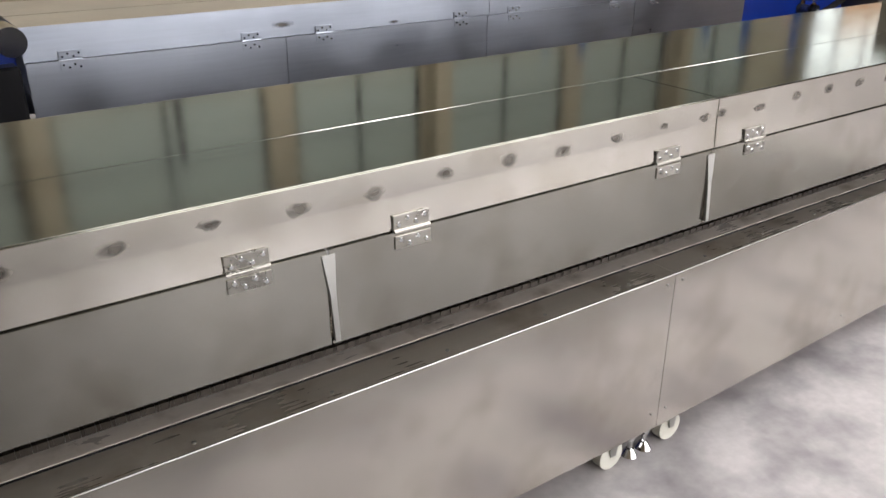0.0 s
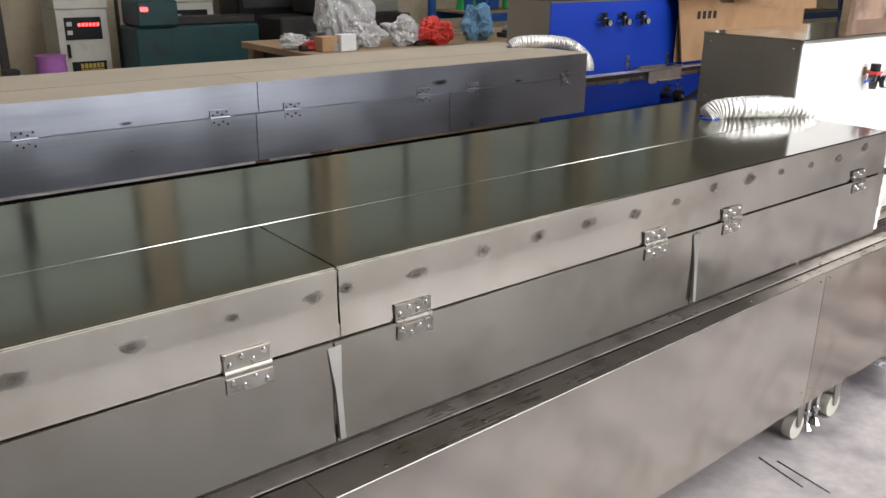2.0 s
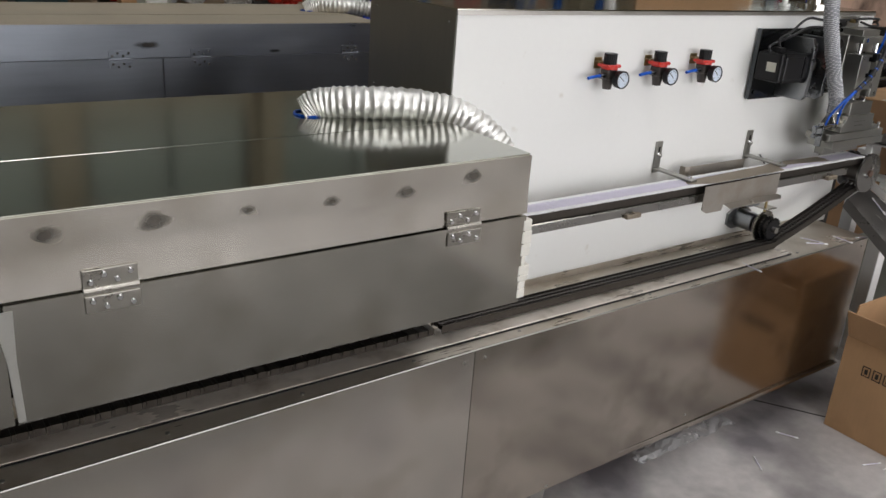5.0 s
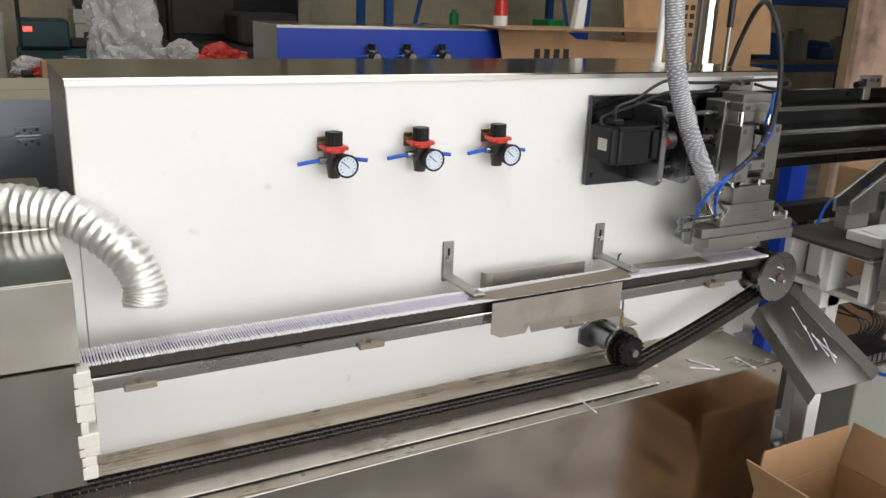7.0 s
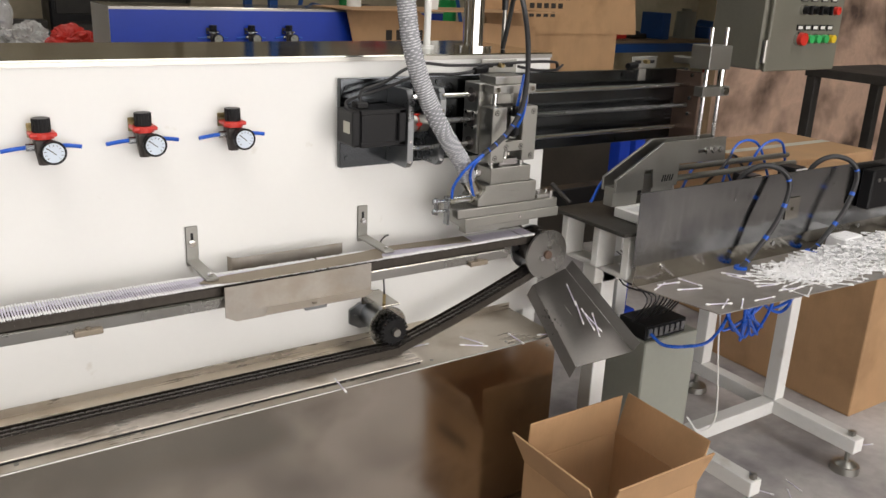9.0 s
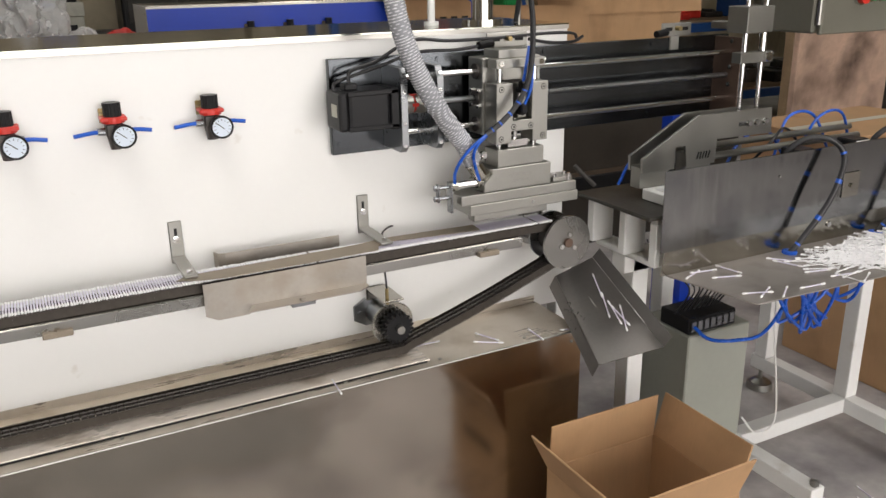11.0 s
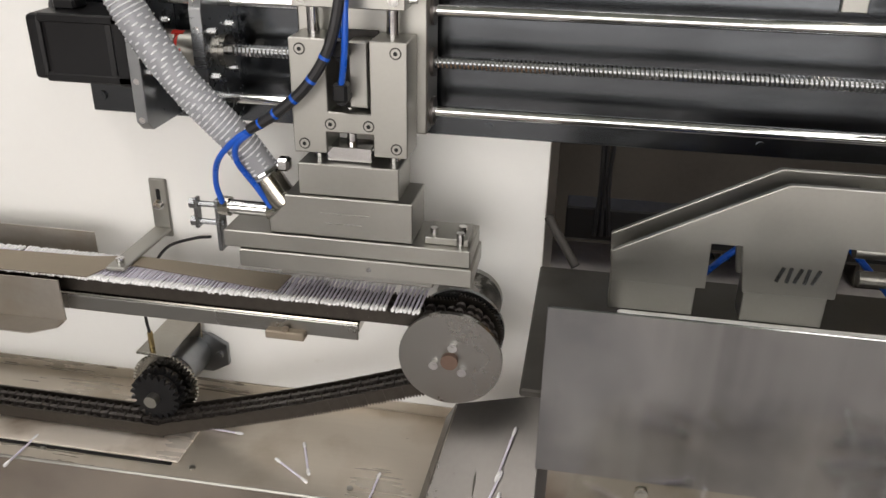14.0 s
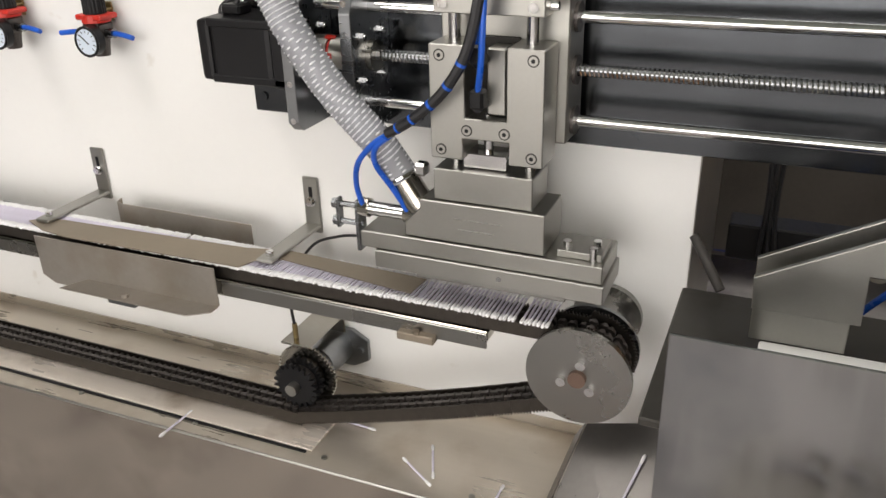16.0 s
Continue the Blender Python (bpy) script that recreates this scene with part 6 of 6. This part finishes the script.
# ---- workbenches and machines along the back wall ----
def crumple(x, y, z, sx, sy, sz, material, name, label, category, seed, sharp=0.35):
    bm = B()
    bmesh.ops.create_icosphere(bm, subdivisions=5, radius=1)
    for v in bm.verts:
        n = v.co.normalized()
        k = 1.1 + 1.5 * sharp * noise.noise(n * 1.5 + Vector((seed, 0, 0))) - 1.0 * sharp * abs(noise.noise(n * 2.6 + Vector((0, seed, 0)))) - 0.16 * abs(noise.noise(n * 6 + Vector((seed, seed, 0)))) - 0.05 * abs(noise.noise(n * 15))
        v.co = Vector((n.x * sx * k, n.y * sy * k, max(0.0, (n.z * k * 0.5 + 0.45)) * sz * 2)) + Vector((x, y, z))
    return whole(name, bm, material, (x, y, z), label, category, smooth=False)


t = thing("work_bench", (1.2, 3.7, 0), "cluttered wooden workbench behind the machines", "workbench")
part("bench_top", bx(B(), 0.05, 2.7, 3.15, 4.2, 0.95, 0.995, 0.004), WOOD, t)
for x in (0.12, 2.6):
    for y in (3.22, 4.12):
        part("leg", bx(B(), x - 0.04, x + 0.04, y - 0.04, y + 0.04, 0, 0.95, 0.003), WOOD, t)
part("lower_shelf", bx(B(), 0.17, 2.55, 3.27, 4.07, 0.3, 0.33), WOOD, t)
BAG = mat("thin_plastic_bag", (0.78, 0.78, 0.77), 0.22, 0, 20, 0.1, 60, 0.2, Transmission_Weight=0.45, IOR=1.15)
BAG_BLUE = mat("pale_blue_bag", (0.12, 0.26, 0.40), 0.35, 0, 20, 0.15, 60, 0.2)
crumple(0.62, 3.75, 0.996, 0.20, 0.16, 0.27, BAG, "plastic_bag", "crumpled clear plastic bag standing on the bench", "plastic bag", 1)
crumple(0.58, 3.42, 0.996, 0.13, 0.10, 0.09, BAG, "plastic_bag", "flat crumpled clear plastic bag", "plastic bag", 2)
crumple(0.86, 3.36, 0.996, 0.13, 0.10, 0.10, BAG, "plastic_bag", "crumpled clear plastic bag with parts", "plastic bag", 3)
crumple(1.08, 3.30, 0.996, 0.14, 0.09, 0.09, RED, "red_bag", "crumpled red plastic bag", "plastic bag", 4)
crumple(1.56, 3.40, 0.996, 0.12, 0.10, 0.13, BAG_BLUE, "blue_bag", "pale blue plastic bag", "plastic bag", 5)
crumple(0.12, 3.55, 0.996, 0.09, 0.07, 0.05, BAG, "plastic_bag", "small white bag at the bench edge", "plastic bag", 6)
crumple(0.22, 3.40, 0.996, 0.09, 0.06, 0.035, RED, "red_rag", "dark red cloth rag on the bench", "rag", 7)
whole("white_box", bx(B(), 0.285, 0.40, 3.24, 3.32, 0.996, 1.10, 0.003, None), WHITE_PAINT, (0.34, 3.28, 0.996), "small white cardboard box", "box")
whole("brown_box", bx(B(), 0.16, 0.27, 3.26, 3.36, 0.996, 1.09, 0.003), CARD, (0.21, 3.3, 0.996), "small brown cardboard box", "box")
random.seed(31)
for i in range(26):
    x, y = random.uniform(0.1, 2.6), random.uniform(3.3, 4.1)
    w, h = random.uniform(0.03, 0.10), random.uniform(0.02, 0.09)
    bm = B()
    k = i % 3
    if k == 0:
        rod(bm, (x - w, y, 0.996 + h * 0.3), (x + w, y + w * 0.5, 0.996 + h * 0.3), h * 0.3, 10)
    elif k == 1:
        bx(bm, x - w, x + w, y - w * 0.6, y + w * 0.6, 0.996, 0.996 + h, 0.004)
        bx(bm, x - w * 0.5, x + w * 0.4, y - w * 0.4, y + w * 0.4, 0.996 + h, 0.996 + h * 1.4, 0.003)
    else:
        tube(bm, smooth_path([(x + 0.5 * w * math.cos(a), y + w * math.sin(a), 1.0 + 0.01 * a) for a in range(7)], 4), 0.008, 6)
    whole("loose_part", bm, (DARK_JUNK, STEEL_DARK, RUSTY, BLACK, GREY_PAINT)[i % 5], (x, y, 0.996), "small oily metal machine part on the bench", "machine part", "parts on the bench")


def control_cabinet(x0, y0, w, zt, label, monitor=False):
    t = thing("control_cabinet", (x0 + w / 2, y0, 0), label, "control cabinet", "control cabinets")
    part("body", bx(B(), x0, x0 + w, y0, y0 + 0.5, 0, zt, 0.006), BEIGE, t)
    p = part("display_panel", bx(B(), x0 + w * 0.14, x0 + w * 0.86, y0 - 0.012, y0 - 0.001, zt - 0.29, zt - 0.08, 0.003), BLACK, t, "black instrument panel")
    bm = B()
    for i in range(6):
        x = x0 + w * 0.40 + i * 0.035
        bx(bm, x, x + 0.022, y0 - 0.0145, y0 - 0.0125, zt - 0.165, zt - 0.135)
    part("digits", bm, LED, p, "glowing red digits")
    bm = B()
    for z in (zt - 0.16, zt - 0.24):
        bx(bm, x0 + w * 0.18, x0 + w * 0.28, y0 - 0.0145, y0 - 0.0125, z, z + 0.04)
    part("prints", bm, BEIGE, p)
    s = part("sign", bx(B(), x0 + w * 0.20, x0 + w * 0.88, y0 - 0.008, y0 - 0.001, zt - 0.60, zt - 0.50), BLACK, t, "black sign with gold bars")
    bm = B()
    for i in range(6):
        bx(bm, x0 + w * (0.36 + 0.08 * i), x0 + w * (0.42 + 0.08 * i), y0 - 0.0105, y0 - 0.0085, zt - 0.565, zt - 0.52)
    bx(bm, x0 + w * 0.36, x0 + w * 0.82, y0 - 0.0105, y0 - 0.0085, zt - 0.585, zt - 0.575)
    part("prints", bm, GOLD, s)
    part("handle", bx(B(), x0 + w * 0.14, x0 + w * 0.2, y0 - 0.02, y0 - 0.001, zt - 0.46, zt - 0.33, 0.004), BLACK, t)
    if monitor:
        part("drawer", bx(B(), x0 - 0.01, x0 + w + 0.01, y0 - 0.02, y0 + 0.48, zt + 0.001, zt + 0.13, 0.004), BEIGE, t)
        mo = part("monitor", bx(B(), x0 + 0.02, x0 + w * 0.95, y0 + 0.1, y0 + 0.35, zt + 0.15, zt + 0.60, 0.01), BLACK, t)
        part("screen", bx(B(), x0 + 0.1, x0 + w * 0.85, y0 + 0.095, y0 + 0.0985, zt + 0.22, zt + 0.55), SCREEN, mo, "blue monitor screen")
        part("keyboard", bx(B(), x0 + 0.02, x0 + w * 0.9, y0 - 0.02, y0 + 0.09, zt + 0.131, zt + 0.15, 0.002), BLACK, t)


control_cabinet(-0.37, 7.3, 0.48, 1.06, "beige control cabinet with red digital display", True)
control_cabinet(0.72, 7.3, 0.5, 1.10, "beige control cabinet with display and monitor", True)
bm = B()
rod(bm, (-0.49, 7.2, 0), (-0.49, 7.2, 0.62), 0.17, 28, 0.13)
rod(bm, (-0.49, 7.2, 0.62), (-0.49, 7.2, 0.65), 0.14, 28)
whole("plastic_stool", bm, PURPLE, (-0.49, 7.2, 0), "round purple plastic stool", "stool", smooth=True)
t = thing("teal_machine", (0.9, 7.0, 0), "dark teal enamelled machine tool by the wall", "machine tool")
part("bed", bx(B(), 0.2, 1.5, 6.8, 7.25, 0, 0.9, 0.02), TEAL, t)
part("head", bx(B(), 0.22, 0.62, 6.75, 7.2, 0.905, 1.15, 0.02), TEAL, t)
part("slide", bx(B(), 0.63, 1.48, 6.85, 7.1, 0.905, 0.98, 0.01), DARK_JUNK, t)
part("lamp", bx(B(), 0.25, 0.32, 6.738, 6.749, 1.05, 1.09), LED, t, "small red lamp")
t = thing("lathe", (2.3, 6.9, 0), "dark oily machine tool with shelves of parts", "machine tool")
part("bed", bx(B(), 1.7, 3.4, 6.7, 7.3, 0, 0.95, 0.02), DARK_JUNK, t)
part("carriage", bx(B(), 2.1, 2.7, 6.65, 7.2, 0.955, 1.25, 0.03), DARK_JUNK, t)
part("tool_rest", bx(B(), 2.8, 3.3, 6.8, 7.1, 0.955, 1.08, 0.02), GREY_PAINT, t)
t = thing("black_press", (2.3, 7.6, 0), "large black cabinet against the wall", "cabinet")
part("body", bx(B(), 1.6, 3.0, 7.5, 8.0, 0.0, 1.75, 0.02), BLACK, t)
part("door", bx(B(), 1.65, 2.28, 7.485, 7.498, 1.0, 1.70, 0.01), DARK_JUNK, t)
for x, y in ((-0.86, 7.35),):
    whole("iron_post", bx(B(), x - 0.035, x + 0.035, y - 0.035, y + 0.035, 0, 3.6, 0.004), DARK_JUNK, (x, y, 0), "thin dark iron post", "post")
random.seed(14)
for i in range(14):
    x = -4.5 + i * 0.28
    y = 7.3 + random.uniform(-0.3, 0.3)
    w, h = random.uniform(0.08, 0.16), random.uniform(0.25, 0.62)
    bm = bx(B(), x - w, x + w, y - w, y + w, 0, h, 0.01)
    bx(bm, x - w * 0.6, x + w * 0.3, y - w * 0.5, y + w * 0.5, h, h + 0.12, 0.01)
    whole("iron_block", bm, DARK_JUNK, (x, y, 0), "dark oily iron casting stacked by the wall", "casting", "castings by the wall")
bm = B()
tube(bm, [(0.25 + 0.2 * math.cos(a * math.pi / 12), 7.4, 1.62 + 0.2 * math.sin(a * math.pi / 12)) for a in range(25)], 0.012, 6)
for a in range(3):
    bx(bm, 0.02, 0.18, -0.01, 0.01, -0.05, 0.05, 0.004, pose(0.25, 7.42, 1.62, 0, a * 120, 0))
rod(bm, (0.25, 7.42, 1.62), (0.25, 7.42, 0), 0.02, 10)
rod(bm, (0.25, 7.42, 0.03), (0.25, 7.42, 0), 0.2, 20)
whole("pedestal_fan", bm, DARK_JUNK, (0.25, 7.42, 0), "dark pedestal fan standing by the wall", "fan")


# ---- racks and board at the far right ----
def rack(x0, x1, y0, y1, levels, top, label):
    t = thing("storage_rack", ((x0 + x1) / 2, (y0 + y1) / 2, 0), label, "rack", "storage racks")
    for x in (x0, x1):
        for y in (y0, y1):
            part("post", bx(B(), x - 0.035, x + 0.035, y - 0.03, y + 0.03, 0, top, 0.003), RACK_BLUE, t)
    for z in levels:
        s = part("shelf", bx(B(), x0 + 0.036, x1 - 0.036, y0 + 0.031, y1 - 0.031, z - 0.02, z), WOOD, t)
        for y in (y0, y1):
            part("beam", bx(B(), x0 + 0.037, x1 - 0.037, y - 0.025, y + 0.025, z - 0.10, z - 0.022, 0.003), RACK_BLUE, s)
    for s in (x0, x1):
        part("brace", bx(B(), -0.02, 0.02, 0, 0.008, 0, (top - 0.6), 0.002, pose(s, y0 - 0.04, 0.3, 0, 14 if s == x0 else -14, 0)), RACK_BLUE, t)
    for z in levels:
        x = x0 + 0.15
        while x < x1 - 0.25:
            w, h = random.uniform(0.10, 0.28), random.uniform(0.08, 0.32)
            bm = B()
            k = random.randrange(3)
            y = (y0 + y1) / 2 + random.uniform(-0.1, 0.1)
            if k == 0:
                bx(bm, x, x + w, y - 0.15, y + 0.15, z, z + h, 0.008)
                bx(bm, x + 0.02, x + w - 0.02, y - 0.16, y - 0.151, z + 0.02, z + h * 0.6, 0.003)
            elif k == 1:
                rod(bm, (x + w / 2, y, z), (x + w / 2, y, z + h), w * 0.45, 18, w * 0.38)
                rod(bm, (x + w / 2, y, z + h), (x + w / 2, y, z + h + 0.03), w * 0.2, 12)
            else:
                bx(bm, x, x + w, y - 0.12, y + 0.12, z, z + h * 0.5, 0.01)
                rod(bm, (x + w / 2, y - 0.1, z + h * 0.5), (x + w / 2, y + 0.1, z + h * 0.55), h * 0.25, 12)
            m = random.choice((DARK_JUNK, CARD, RED, GREY_PAINT, STEEL_DARK, RACK_BLUE, DARK_JUNK, BEIGE, GREEN))
            whole("stored_item", bm, m, (x, y, z), "workshop tin, box or machine part on the rack", "stored goods", "goods on the racks")
            x += w + random.uniform(0.02, 0.12)


random.seed(77)
rack(3.0, 5.1, 5.2, 5.8, (0.45, 1.05, 1.75), 2.4, "blue steel storage rack full of tools")
rack(5.25, 8.4, 4.1, 4.75, (0.35, 1.0, 1.62), 2.5, "long blue steel storage rack with tools and tins")
t = thing("board_partition", (6.6, 2.6, 0), "pink brown stained board partition", "partition")
part("board", bx(B(), 5.55, 9.5, 2.55, 2.60, 0.0, 2.8, 0.004), BOARD, t)
part("stud", bx(B(), 5.55, 5.63, 2.601, 2.68, 0.0, 2.8, 0.004), WOOD, t)
t = thing("dark_rack_frame", (4.95, 0.9, 0), "dark steel angle frame table", "frame")
for x in (4.78, 5.46):
    for y in (0.75, 1.25):
        part("leg", bx(B(), x - 0.03, x + 0.03, y - 0.03, y + 0.03, 0, 1.05, 0.003), DARK_JUNK, t)
part("top_frame", bx(B(), 4.74, 5.50, 0.71, 1.29, 1.051, 1.10, 0.004), DARK_JUNK, t)
part("shelf", bx(B(), 4.82, 5.42, 0.79, 1.21, 0.4, 0.43, 0.003), DARK_JUNK, t)
t = thing("red_crate", (4.3, 2.7, 0), "red plastic crate on stacked brown cartons", "crate")
part("stack", bx(B(), 3.75, 4.75, 2.75, 3.3, 0, 0.62, 0.01), CARD, t)
part("crate", bx(B(), 4.0, 4.4, 2.8, 3.1, 0.625, 0.80, 0.01), RED, t)
for x, y in ((2.75, 0.75), (3.05, 0.95)):
    t = thing("blue_frame_leg", (x, y, 0), "blue painted machine stand with cables", "stand", "blue stands")
    part("leg", bx(B(), x - 0.03, x + 0.03, y - 0.03, y + 0.03, 0, 1.0, 0.003), BLUE, t)
    part("foot", bx(B(), x - 0.06, x + 0.06, y - 0.06, y + 0.06, 0.001, 0.02, 0.003), BLUE, t)
